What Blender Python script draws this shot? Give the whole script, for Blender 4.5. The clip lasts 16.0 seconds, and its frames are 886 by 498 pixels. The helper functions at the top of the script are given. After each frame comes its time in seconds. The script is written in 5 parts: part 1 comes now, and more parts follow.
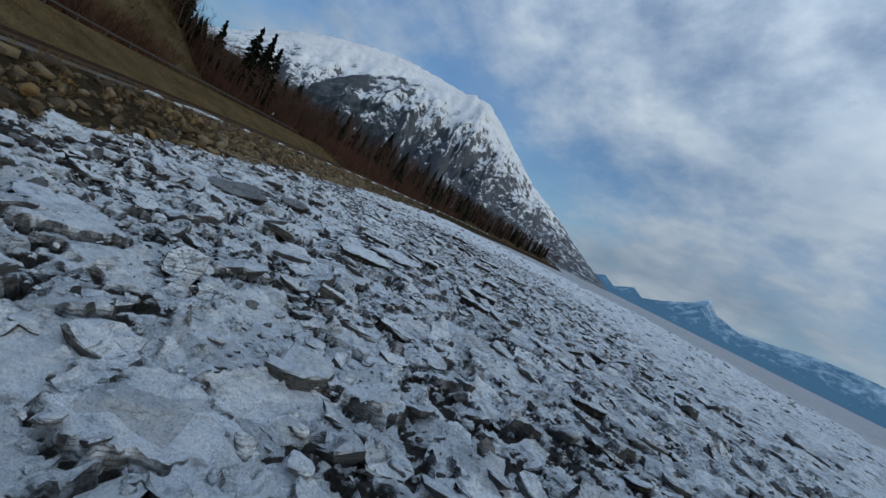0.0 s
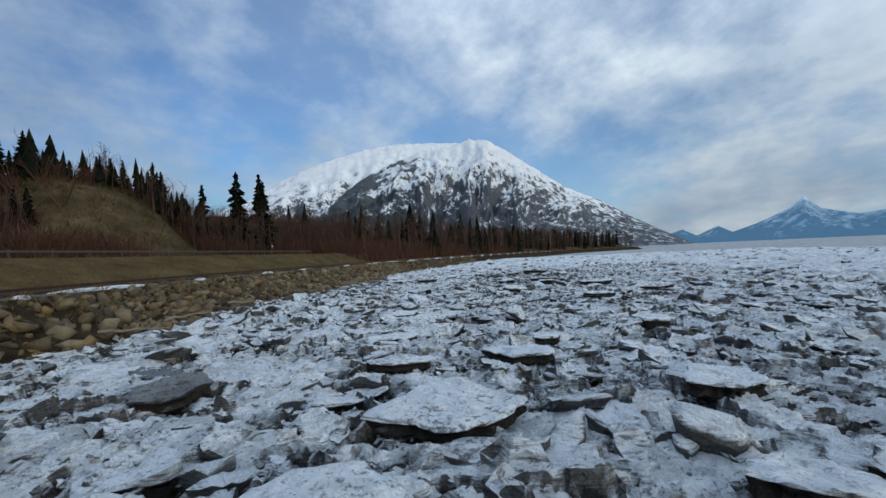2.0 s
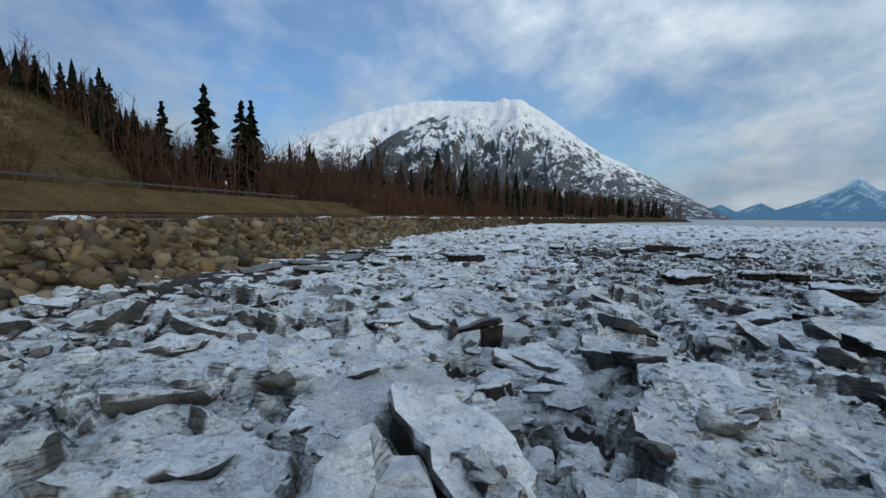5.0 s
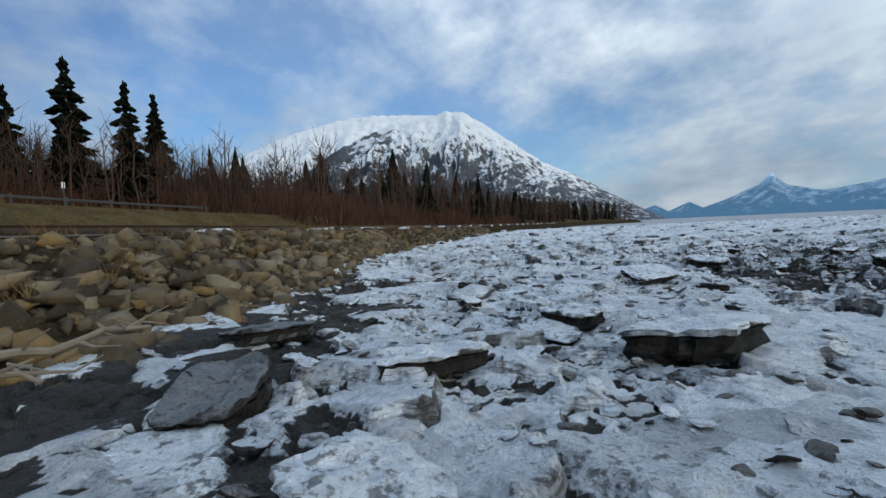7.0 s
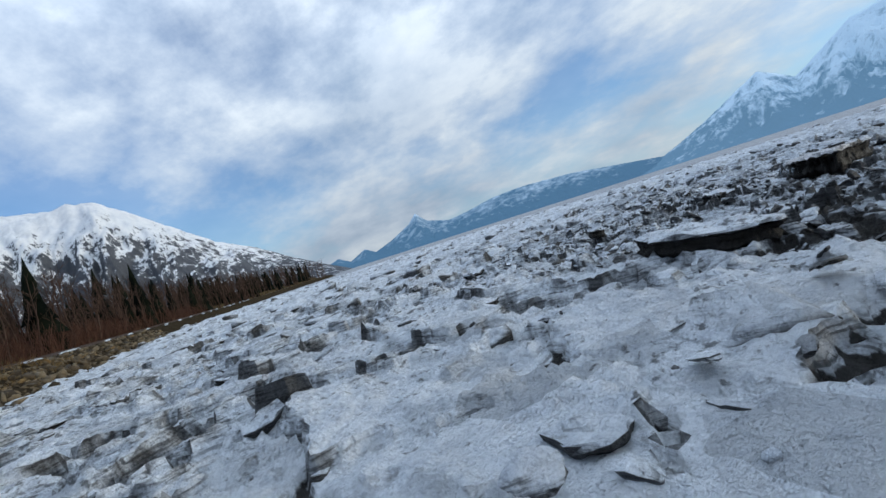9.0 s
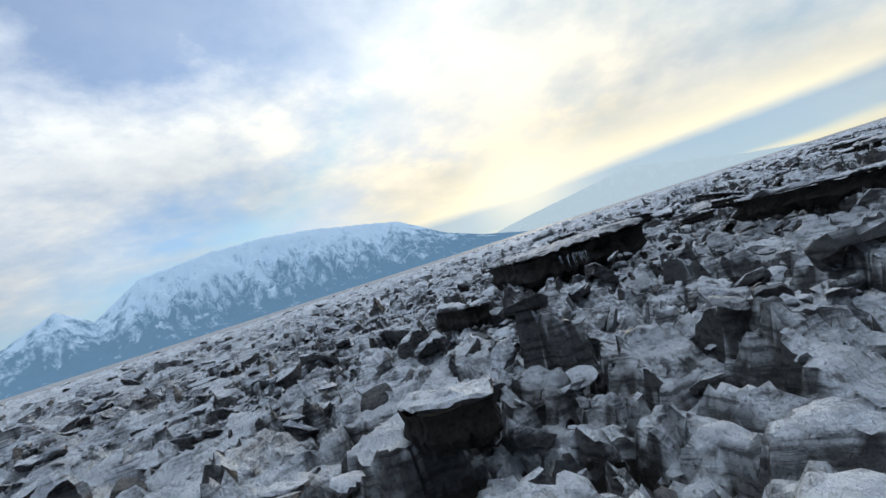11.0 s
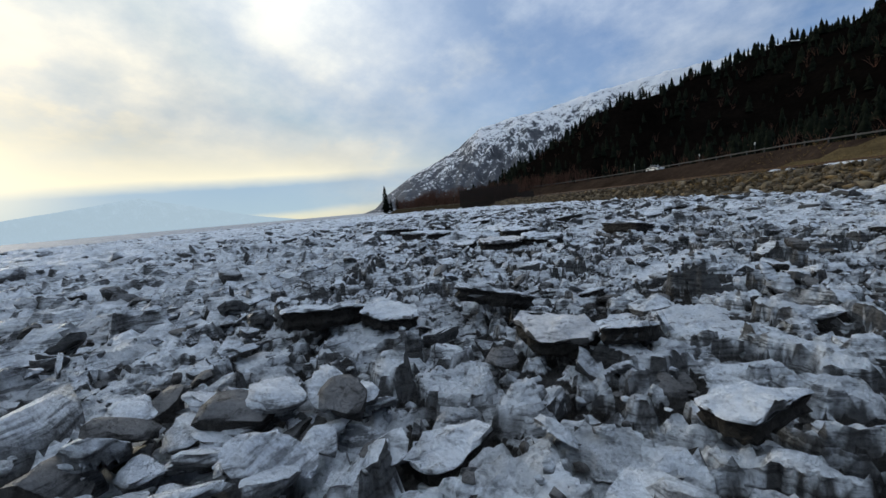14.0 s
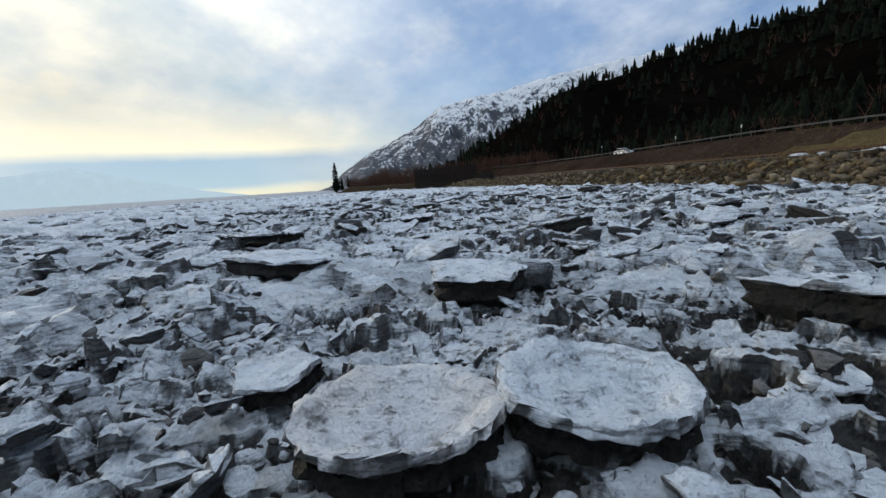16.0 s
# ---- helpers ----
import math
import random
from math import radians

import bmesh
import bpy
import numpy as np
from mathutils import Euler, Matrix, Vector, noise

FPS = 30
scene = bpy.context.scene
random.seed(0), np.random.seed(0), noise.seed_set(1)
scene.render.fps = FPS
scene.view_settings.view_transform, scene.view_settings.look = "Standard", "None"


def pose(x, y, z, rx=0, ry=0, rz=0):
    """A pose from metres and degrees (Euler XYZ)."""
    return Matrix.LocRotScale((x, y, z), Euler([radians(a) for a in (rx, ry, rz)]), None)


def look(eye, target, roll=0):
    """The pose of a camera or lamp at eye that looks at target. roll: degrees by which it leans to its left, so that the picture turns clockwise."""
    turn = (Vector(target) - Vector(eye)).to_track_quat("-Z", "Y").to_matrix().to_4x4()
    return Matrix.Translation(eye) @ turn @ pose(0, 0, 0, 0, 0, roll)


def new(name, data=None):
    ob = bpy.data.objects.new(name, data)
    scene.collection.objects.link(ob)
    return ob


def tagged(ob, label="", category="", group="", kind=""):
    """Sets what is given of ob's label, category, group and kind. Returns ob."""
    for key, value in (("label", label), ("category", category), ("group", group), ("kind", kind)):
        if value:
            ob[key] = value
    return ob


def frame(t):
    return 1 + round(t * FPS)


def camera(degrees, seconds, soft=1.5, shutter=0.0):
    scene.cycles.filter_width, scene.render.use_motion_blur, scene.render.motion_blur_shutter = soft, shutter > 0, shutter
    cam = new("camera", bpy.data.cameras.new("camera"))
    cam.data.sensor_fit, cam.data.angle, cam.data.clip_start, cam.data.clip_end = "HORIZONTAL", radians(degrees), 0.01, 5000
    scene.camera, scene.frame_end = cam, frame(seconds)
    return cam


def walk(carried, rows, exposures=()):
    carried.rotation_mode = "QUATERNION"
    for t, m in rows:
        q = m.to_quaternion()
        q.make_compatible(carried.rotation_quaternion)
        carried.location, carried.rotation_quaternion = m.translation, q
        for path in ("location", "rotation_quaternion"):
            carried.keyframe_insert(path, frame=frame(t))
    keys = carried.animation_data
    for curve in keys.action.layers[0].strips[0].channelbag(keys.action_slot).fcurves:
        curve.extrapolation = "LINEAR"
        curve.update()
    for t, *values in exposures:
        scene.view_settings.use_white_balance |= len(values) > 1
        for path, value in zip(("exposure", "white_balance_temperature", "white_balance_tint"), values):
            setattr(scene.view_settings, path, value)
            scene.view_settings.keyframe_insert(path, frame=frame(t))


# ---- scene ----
cam = camera(90.5, 16.0)
PATH = [
    (0.0, (0.000, 0.000, 3.990), (-0.132, 9.966, 3.175), 26.33),
    (0.5, (0.611, 4.194, 3.732), (-0.784, 14.071, 3.027), 21.84),
    (1.0, (0.469, 8.478, 3.550), (-1.754, 18.225, 3.322), 9.09),
    (1.5, (-0.189, 12.689, 3.353), (-2.016, 22.519, 3.217), -0.70),
    (2.0, (-1.021, 16.841, 3.288), (-2.715, 26.696, 3.401), -2.56),
    (2.5, (-1.840, 21.045, 3.390), (-3.479, 30.851, 2.313), -2.01),
    (3.0, (-2.534, 25.274, 3.458), (-4.215, 35.003, 1.873), -0.88),
    (3.5, (-3.420, 29.917, 3.185), (-5.227, 39.635, 1.674), 0.14),
    (4.0, (-4.274, 34.491, 2.813), (-6.643, 44.130, 1.596), 0.21),
    (4.2, (-4.582, 36.230, 2.697), (-6.973, 45.883, 1.641), 0.40),
    (6.3, (-13.020, 55.322, 2.070), (-14.952, 65.116, 1.494), 1.12),
    (6.5, (-13.391, 56.876, 1.960), (-15.283, 66.682, 1.444), 1.03),
    (7.0, (-14.264, 60.559, 1.850), (-15.421, 70.481, 1.381), -2.55),
    (7.5, (-14.931, 64.109, 1.602), (-15.111, 74.098, 1.166), -4.14),
    (8.0, (-15.376, 67.490, 1.566), (-14.358, 77.430, 1.170), -6.51),
    (8.2, (-15.525, 68.807, 1.509), (-13.690, 78.635, 1.312), -9.06),
    (10.3, (-7.415, 80.580, 1.158), (2.435, 82.239, 0.685), -20.42),
    (10.5, (-6.900, 81.267, 1.068), (3.095, 81.200, 0.733), -20.01),
    (11.0, (-5.346, 82.556, 0.925), (3.864, 78.666, 1.127), -17.74),
    (11.5, (-3.427, 83.095, 0.986), (3.880, 76.331, 1.916), -17.73),
    (12.0, (-1.676, 82.827, 1.066), (2.859, 73.950, 1.855), -19.01),
    (12.5, (-0.449, 82.137, 1.150), (2.075, 72.464, 1.412), -11.63),
    (13.0, (0.308, 81.052, 1.395), (2.261, 71.248, 1.122), -1.04),
    (13.5, (1.081, 79.476, 1.564), (3.072, 69.705, 0.810), 0.44),
    (14.0, (1.828, 77.616, 1.534), (3.302, 67.772, 0.573), -5.01),
    (14.5, (2.247, 75.314, 1.434), (3.135, 65.412, 0.352), -13.61),
    (15.0, (2.319, 72.574, 1.509), (2.803, 62.656, 0.328), -14.24),
    (15.5, (2.002, 69.459, 1.719), (2.161, 59.586, 0.145), -10.02),
    (16.0, (1.565, 66.246, 1.734), (2.114, 56.372, 0.247), -3.55),
]
walk(cam, [(t, look(e, g, r)) for t, e, g, r in PATH],
     [(0.0, -0.38, 6050, 2), (1.0, -0.26, 6120, 2), (1.6, 0.04, 6280, 2), (2.5, 0.0, 6300, 2), (4.0, 0.0, 6350, 2), (6.5, 0.08, 6330, 2), (8.2, 0.16, 6280, 3), (10.3, 0.25, 6700, 6), (11.0, 0.2, 6800, 6), (12.0, -0.02, 6650, 6), (12.5, -0.14, 6700, 6), (13.5, 0.0, 6600, 6), (14.5, 0.08, 6650, 5), (15.4, 0.0, 6750, 5), (16.0, 0.24, 6750, 5)])

# ---- sky and sun ----
SUN_AZ, SUN_EL = -125.0, 8.0


def heading(az, el=0.0):
    """Unit vector at az degrees left of +y and el degrees up."""
    a, e = radians(az), radians(el)
    return Vector((-math.sin(a) * math.cos(e), math.cos(a) * math.cos(e), math.sin(e)))


def make_world():
    w = bpy.data.worlds.new("winter_sky")
    scene.world = w
    w.use_nodes = True
    t = w.node_tree
    t.nodes.clear()
    N = lambda kind: t.nodes.new(kind)
    L = t.links.new
    out, bg = N("ShaderNodeOutputWorld"), N("ShaderNodeBackground")
    sky = N("ShaderNodeTexSky")
    sky.sky_type, sky.sun_disc = "NISHITA", False
    sky.sun_elevation, sky.sun_rotation = radians(16), radians(-SUN_AZ)
    sky.air_density, sky.dust_density, sky.ozone_density = 1.0, 0.6, 2.0
    tc, sep = N("ShaderNodeTexCoord"), N("ShaderNodeSeparateXYZ")
    L(tc.outputs["Generated"], sep.inputs[0])

    def math_node(op, a, b=None, c=None, clamp=False):
        n = N("ShaderNodeMath")
        n.operation, n.use_clamp = op, clamp
        for i, v in enumerate((a, b, c)):
            if v is None:
                continue
            if isinstance(v, (int, float)):
                n.inputs[i].default_value = v
            else:
                L(v, n.inputs[i])
        return n.outputs[0]

    def ramp(fac, stops):
        r = N("ShaderNodeValToRGB")
        while len(r.color_ramp.elements) < len(stops):
            r.color_ramp.elements.new(0.5)
        for el, (p, c) in zip(r.color_ramp.elements, stops):
            el.position, el.color = p, (*c, 1) if len(c) == 3 else c
        L(fac, r.inputs[0])
        return r.outputs[0]

    def mix(fac, a, b, kind="MIX"):
        m = N("ShaderNodeMix")
        m.data_type, m.blend_type = "RGBA", kind
        for sock, v in ((m.inputs[0], fac), (m.inputs[6], a), (m.inputs[7], b)):
            if isinstance(v, (int, float)):
                sock.default_value = v
            elif isinstance(v, tuple):
                sock.default_value = (*v, 1)
            else:
                L(v, sock)
        return m.outputs[2]

    def toward(az, el, power):
        n = N("ShaderNodeVectorMath")
        n.operation = "DOT_PRODUCT"
        L(tc.outputs["Generated"], n.inputs[0])
        n.inputs[1].default_value = heading(az, el)
        return math_node("POWER", math_node("MAXIMUM", n.outputs["Value"], 0.0), power)

    # clouds lie on a flat layer: the direction divided by its height
    high = math_node("MAXIMUM", sep.outputs[2], 0.0)
    up = math_node("ADD", high, 0.34)
    px, py = math_node("DIVIDE", sep.outputs[0], up), math_node("DIVIDE", sep.outputs[1], up)
    comb = N("ShaderNodeCombineXYZ")
    L(px, comb.inputs[0]), L(py, comb.inputs[1])

    def noise_of(scale, detail, rough, offset, distort=0.0):
        mp = N("ShaderNodeMapping")
        mp.inputs["Location"].default_value = offset
        mp.inputs["Rotation"].default_value = (0, 0, radians(30))
        mp.inputs["Scale"].default_value = (1.0, 0.85, 1.0)
        L(comb.outputs[0], mp.inputs[0])
        n = N("ShaderNodeTexNoise")
        n.inputs["Scale"].default_value, n.inputs["Detail"].default_value = scale, detail
        n.inputs["Roughness"].default_value, n.inputs["Distortion"].default_value = rough, distort
        L(mp.outputs[0], n.inputs["Vector"])
        return n.outputs["Fac"]

    big = noise_of(1.1, 3.0, 0.45, (3.1, 1.7, 0.0))
    small = noise_of(3.4, 8.0, 0.60, (7.3, 2.2, 1.0))
    soft = noise_of(2.0, 3.0, 0.5, (1.3, 9.2, 4.0))
    cover = math_node("ADD", math_node("MULTIPLY", big, 0.62), math_node("MULTIPLY", small, 0.38))
    density = math_node("ADD", 0.26, math_node("MULTIPLY", ramp(cover, [(0.42, (0, 0, 0)), (0.58, (1, 1, 1))]), 0.72))
    # the cloud closes towards the south
    density = math_node("MAXIMUM", density, math_node("MULTIPLY", toward(-150.0, 22.0, 2.5), math_node("ADD", 0.55, math_node("MULTIPLY", small, 0.7))), None, True)
    shade = ramp(math_node("ADD", math_node("MULTIPLY", soft, 0.5), math_node("MULTIPLY", small, 0.5)), [(0.37, (0.31, 0.38, 0.50)), (0.5, (0.45, 0.51, 0.62)), (0.64, (0.62, 0.66, 0.73))])
    # the sun stands behind thin cloud: forward scattering brightens and warms the cloud round it
    glow = toward(SUN_AZ, SUN_EL, 3.0)
    near = toward(SUN_AZ, SUN_EL, 14.0)
    # a cloud layer is brighter overhead than low down
    rise = math_node("ADD", 0.80, math_node("MULTIPLY", high, math_node("ADD", 0.75, math_node("MULTIPLY", high, 1.5))))
    thick = N("ShaderNodeVectorMath")
    thick.operation = "SCALE"
    L(shade, thick.inputs[0]), L(rise, thick.inputs["Scale"])
    shade = thick.outputs[0]
    lit = mix(glow, shade, mix(1.0, shade, (1.50, 1.36, 1.12), "MULTIPLY"))
    lit = mix(near, lit, mix(1.0, lit, (1.20, 1.08, 0.92), "MULTIPLY"))
    blue = mix(1.0, sky.outputs[0], (0.075, 0.104, 0.142), "MULTIPLY")
    blue = mix(1.0, blue, (0.50, 0.66, 0.92), "DARKEN")
    low = ramp(high, [(0.0, (0.60, 0.60, 0.60)), (0.20, (0.0, 0.0, 0.0))])
    blue = mix(low, blue, mix(glow, (0.34, 0.49, 0.70), (0.60, 0.68, 0.72)))
    total = mix(density, blue, lit)
    # below the sun: a bright break in the cloud, a far grey-blue bank under it, and clear pale sky at the very horizon
    wave = math_node("ADD", sep.outputs[2], math_node("MULTIPLY", math_node("SUBTRACT", noise_of(1.1, 5.0, 0.6, (5.2, 0.4, 2.0)), 0.5), 0.035))
    bank = ramp(wave, [(0.0, (0.86, 0.80, 0.60)), (0.010, (0.80, 0.78, 0.64)), (0.022, (0.42, 0.56, 0.68)), (0.070, (0.38, 0.52, 0.68)), (0.094, (1.05, 0.96, 0.74)), (0.125, (0.98, 0.90, 0.72)), (0.2, (0.70, 0.70, 0.66))])
    veil = ramp(wave, [(0.0, (0.92, 0.92, 0.92)), (0.09, (0.92, 0.92, 0.92)), (0.13, (0.55, 0.55, 0.55)), (0.21, (0.0, 0.0, 0.0))])
    total = mix(math_node("MULTIPLY", veil, math_node("MINIMUM", math_node("MULTIPLY", toward(-136.0, 2.0, 8.0), 1.5), 1.0)), total, bank)
    total = mix(math_node("MULTIPLY", toward(SUN_AZ, 6.5, 160.0), 0.55), total, (1.30, 1.16, 0.88))
    # the cloud away from the sun is thicker and greyer
    for az, el, power, tone in ((72.0, 30.0, 5.0, (0.54, 0.58, 0.66)), (-200.0, 24.0, 5.0, (0.80, 0.85, 0.95))):
        total = mix(toward(az, el, power), total, mix(1.0, total, tone, "MULTIPLY"))
    L(total, bg.inputs["Color"])
    bg.inputs["Strength"].default_value = 1.0
    L(bg.outputs[0], out.inputs[0])


make_world()
sun = new("sun", bpy.data.lights.new("sun", "SUN"))
sun.data.energy, sun.data.angle, sun.data.color = 1.1, radians(8.0), (1.0, 0.88, 0.72)
sun.matrix_world = look((0, 0, 0), -heading(SUN_AZ, SUN_EL))
sun.location = (40, -30, 60)


# ---- materials ----
class Mat:
    """A small builder for node materials."""

    def __init__(self, name):
        self.m = bpy.data.materials.new(name)
        self.m.use_nodes = True
        self.t = self.m.node_tree
        self.b = self.t.nodes["Principled BSDF"]
        self.coord = self.t.nodes.new("ShaderNodeTexCoord").outputs["Object"]
        self.geo = self.t.nodes.new("ShaderNodeNewGeometry")

    def link(self, a, b):
        self.t.links.new(a, b)

    def put(self, sock, v):
        if isinstance(v, (int, float)):
            sock.default_value = v
        elif isinstance(v, tuple):
            sock.default_value = (*v, 1) if len(v) == 3 and sock.type == "RGBA" else v
        else:
            self.link(v, sock)

    def noise(self, scale, detail=5, rough=0.55, stretch=(1, 1, 1), distort=0.0, world=True):
        mp = self.t.nodes.new("ShaderNodeMapping")
        mp.inputs["Scale"].default_value = stretch
        self.link(self.geo.outputs["Position"] if world else self.coord, mp.inputs[0])
        n = self.t.nodes.new("ShaderNodeTexNoise")
        n.inputs["Scale"].default_value, n.inputs["Detail"].default_value = scale, detail
        n.inputs["Roughness"].default_value, n.inputs["Distortion"].default_value = rough, distort
        self.link(mp.outputs[0], n.inputs["Vector"])
        return n.outputs["Fac"]

    def voronoi(self, scale, feature="F1", stretch=(1, 1, 1), out="Distance", world=True):
        mp = self.t.nodes.new("ShaderNodeMapping")
        mp.inputs["Scale"].default_value = stretch
        self.link(self.geo.outputs["Position"] if world else self.coord, mp.inputs[0])
        n = self.t.nodes.new("ShaderNodeTexVoronoi")
        n.feature = feature
        n.inputs["Scale"].default_value = scale
        self.link(mp.outputs[0], n.inputs["Vector"])
        return n.outputs[out]

    def ramp(self, fac, *stops):
        r = self.t.nodes.new("ShaderNodeValToRGB")
        while len(r.color_ramp.elements) < len(stops):
            r.color_ramp.elements.new(0.5)
        for el, (p, c) in zip(r.color_ramp.elements, stops):
            c = (c, c, c) if isinstance(c, (int, float)) else c
            el.position, el.color = p, (*c, 1)
        self.link(fac, r.inputs[0])
        return r.outputs[0]

    def mix(self, fac, a, b, kind="MIX"):
        m = self.t.nodes.new("ShaderNodeMix")
        m.data_type, m.blend_type = "RGBA", kind
        self.put(m.inputs[0], fac), self.put(m.inputs[6], a), self.put(m.inputs[7], b)
        return m.outputs[2]

    def math(self, op, a, b=0.0, clamp=False):
        n = self.t.nodes.new("ShaderNodeMath")
        n.operation, n.use_clamp = op, clamp
        self.put(n.inputs[0], a), self.put(n.inputs[1], b)
        return n.outputs[0]

    def up(self):
        s = self.t.nodes.new("ShaderNodeSeparateXYZ")
        self.link(self.geo.outputs["Normal"], s.inputs[0])
        return s.outputs[2]

    def height(self):
        s = self.t.nodes.new("ShaderNodeSeparateXYZ")
        self.link(self.geo.outputs["Position"], s.inputs[0])
        return s.outputs[2]

    def random(self):
        return self.t.nodes.new("ShaderNodeObjectInfo").outputs["Random"]

    def island(self):
        return self.geo.outputs["Random Per Island"]

    def done(self, color, rough=0.8, bump=None, strength=0.4, distance=0.05, metal=0.0, spec=0.3, bumps=()):
        self.put(self.b.inputs["Base Color"], color)
        self.put(self.b.inputs["Roughness"], rough)
        self.put(self.b.inputs["Metallic"], metal)
        self.b.inputs["Specular IOR Level"].default_value = spec
        last = None
        for h, s, d in ((bump, strength, distance), *bumps):
            if h is None:
                continue
            n = self.t.nodes.new("ShaderNodeBump")
            n.inputs["Strength"].default_value, n.inputs["Distance"].default_value = s, d
            self.link(h, n.inputs["Height"])
            if last is not None:
                self.link(last, n.inputs["Normal"])
            last = n.outputs[0]
        if last is not None:
            self.link(last, self.b.inputs["Normal"])
        return self.m


def ice_material(name, low=0.36, high=0.92, dirt=0.75, side_from=0.50, side_to=0.80, tones=0.28, sides=0.88, pieces=False, speck=0.5, leads=False, relief=(0.25, 0.09, 0.10, 0.03), spread=0.56, stain=False, dim=1.0):
    """Snow-dusted tidal ice: pale tops, pits and broken sides coloured dark for dirt and painted shade, and pieces of
    unlike tone.
    """
    k = Mat(name)
    patch = k.noise(0.28, 4, 0.6)
    fine = k.noise(3.0, 10, 0.72)
    pits = k.noise(7.5, 7, 0.66)
    grit = k.noise(26.0, 6, 0.68)
    soft = k.noise(2.6, 4, 0.55)
    lump = k.noise(9.0, 4, 0.55)
    piece = k.voronoi(1.25, out="Color")
    sep = k.t.nodes.new("ShaderNodeSeparateColor")
    k.link(piece, sep.inputs[0])
    # low noise is darker: shade of small pits put into the colour
    clean = k.ramp(fine, (0.31, (low * 0.92, low * 0.96, low * 1.03)), (0.40, (high * 0.74, high * 0.79, high * 0.85)), (0.52, (high * 0.90, high * 0.94, high * 0.98)))
    clean = k.mix(1.0, clean, k.ramp(sep.outputs[0], (0.0, 1.0 - tones), (0.35, 1.0 - tones * 0.35), (0.6, 1.0)), "MULTIPLY")
    if stain:
        clean = k.mix(1.0, clean, k.ramp(patch, (0.35, (1.0, 0.88, 0.76)), (0.65, (0.95, 0.95, 0.97))), "MULTIPLY")
    if pieces:
        clean = k.mix(1.0, clean, k.ramp(k.island(), (0.0, (0.50, 0.48, 0.46)), (0.12, (0.74, 0.74, 0.74)), (0.4, (0.92, 0.93, 0.95)), (1.0, 1.0)), "MULTIPLY")
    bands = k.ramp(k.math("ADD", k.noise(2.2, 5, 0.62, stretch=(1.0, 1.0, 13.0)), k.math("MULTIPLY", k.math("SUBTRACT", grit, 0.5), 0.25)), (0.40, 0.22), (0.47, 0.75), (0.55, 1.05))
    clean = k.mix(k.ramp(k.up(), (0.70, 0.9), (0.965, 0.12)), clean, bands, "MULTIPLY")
    mud_shade = k.ramp(grit, (0.3, (0.005 * dim, 0.0042 * dim, 0.0035 * dim)), (0.72, (0.048 * dim, 0.041 * dim, 0.033 * dim)))
    # steep faces go dark: muddy edges plus shade painted into the colour
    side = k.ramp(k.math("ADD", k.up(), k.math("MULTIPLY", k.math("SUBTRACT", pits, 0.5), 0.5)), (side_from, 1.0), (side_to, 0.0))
    # dirt specks, which also paint the fine network of shaded gaps
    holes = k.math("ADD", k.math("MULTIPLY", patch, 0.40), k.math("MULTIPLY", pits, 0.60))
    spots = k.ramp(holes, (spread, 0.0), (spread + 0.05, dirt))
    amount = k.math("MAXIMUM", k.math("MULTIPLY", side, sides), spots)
    clean = k.mix(speck, clean, k.ramp(grit, (0.32, 0.55), (0.5, 0.95), (0.7, 1.08)), "MULTIPLY")
    # low gaps turn dark: silt, plus shade painted between the plates
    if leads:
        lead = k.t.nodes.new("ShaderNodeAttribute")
        lead.attribute_name = "silt_shade"
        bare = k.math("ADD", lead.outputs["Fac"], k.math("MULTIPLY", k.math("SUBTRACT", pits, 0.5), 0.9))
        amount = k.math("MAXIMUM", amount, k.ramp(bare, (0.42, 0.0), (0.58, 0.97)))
    col = k.mix(amount, clean, mud_shade)
    return k.done(col, k.ramp(fine, (0.3, 0.45), (0.7, 0.9)), soft, 1.0, relief[0], spec=0.28, bumps=((lump, 0.9, relief[1]), (pits, 1.0, relief[2]), (grit, 1.0, relief[3])))


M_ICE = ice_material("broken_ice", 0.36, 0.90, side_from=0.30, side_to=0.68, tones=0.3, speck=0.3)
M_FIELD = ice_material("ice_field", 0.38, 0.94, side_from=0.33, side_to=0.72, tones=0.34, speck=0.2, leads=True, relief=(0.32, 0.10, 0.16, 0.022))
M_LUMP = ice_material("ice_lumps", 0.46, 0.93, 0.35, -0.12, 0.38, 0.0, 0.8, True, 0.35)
# stained ice, made darker still for lumps down in shaded gaps
M_SILT_SHADED = ice_material("silted_shaded_ice", 0.05, 0.24, 0.85, 0.2, 0.7, 0.3, 0.9, stain=True)
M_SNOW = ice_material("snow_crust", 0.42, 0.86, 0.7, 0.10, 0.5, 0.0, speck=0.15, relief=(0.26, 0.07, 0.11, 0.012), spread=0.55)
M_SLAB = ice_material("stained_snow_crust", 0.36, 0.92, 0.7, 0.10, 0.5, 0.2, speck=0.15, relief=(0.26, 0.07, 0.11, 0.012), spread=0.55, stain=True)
# floe sides: muddy, and scaled darker so that they read as backlit
M_BODY = ice_material("floe_body", 0.12, 0.36, 0.9, 0.8, 0.99, 0.3, 1.0, dim=0.75)
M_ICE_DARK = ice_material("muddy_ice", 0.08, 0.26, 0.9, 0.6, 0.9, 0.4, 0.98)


def ground_material(name, low, high, scale=0.5, rough=0.95, spec=0.0):
    k = Mat(name)
    a, b = k.noise(scale, 6, 0.6), k.noise(scale * 14, 5, 0.65)
    c = k.mix(k.ramp(a, (0.3, 0.0), (0.7, 1.0)), low, high)
    c = k.mix(0.85, c, k.ramp(b, (0.3, 0.35), (0.7, 1.15)), "MULTIPLY")
    return k.done(c, rough, b, 0.8, 0.15, spec=spec)


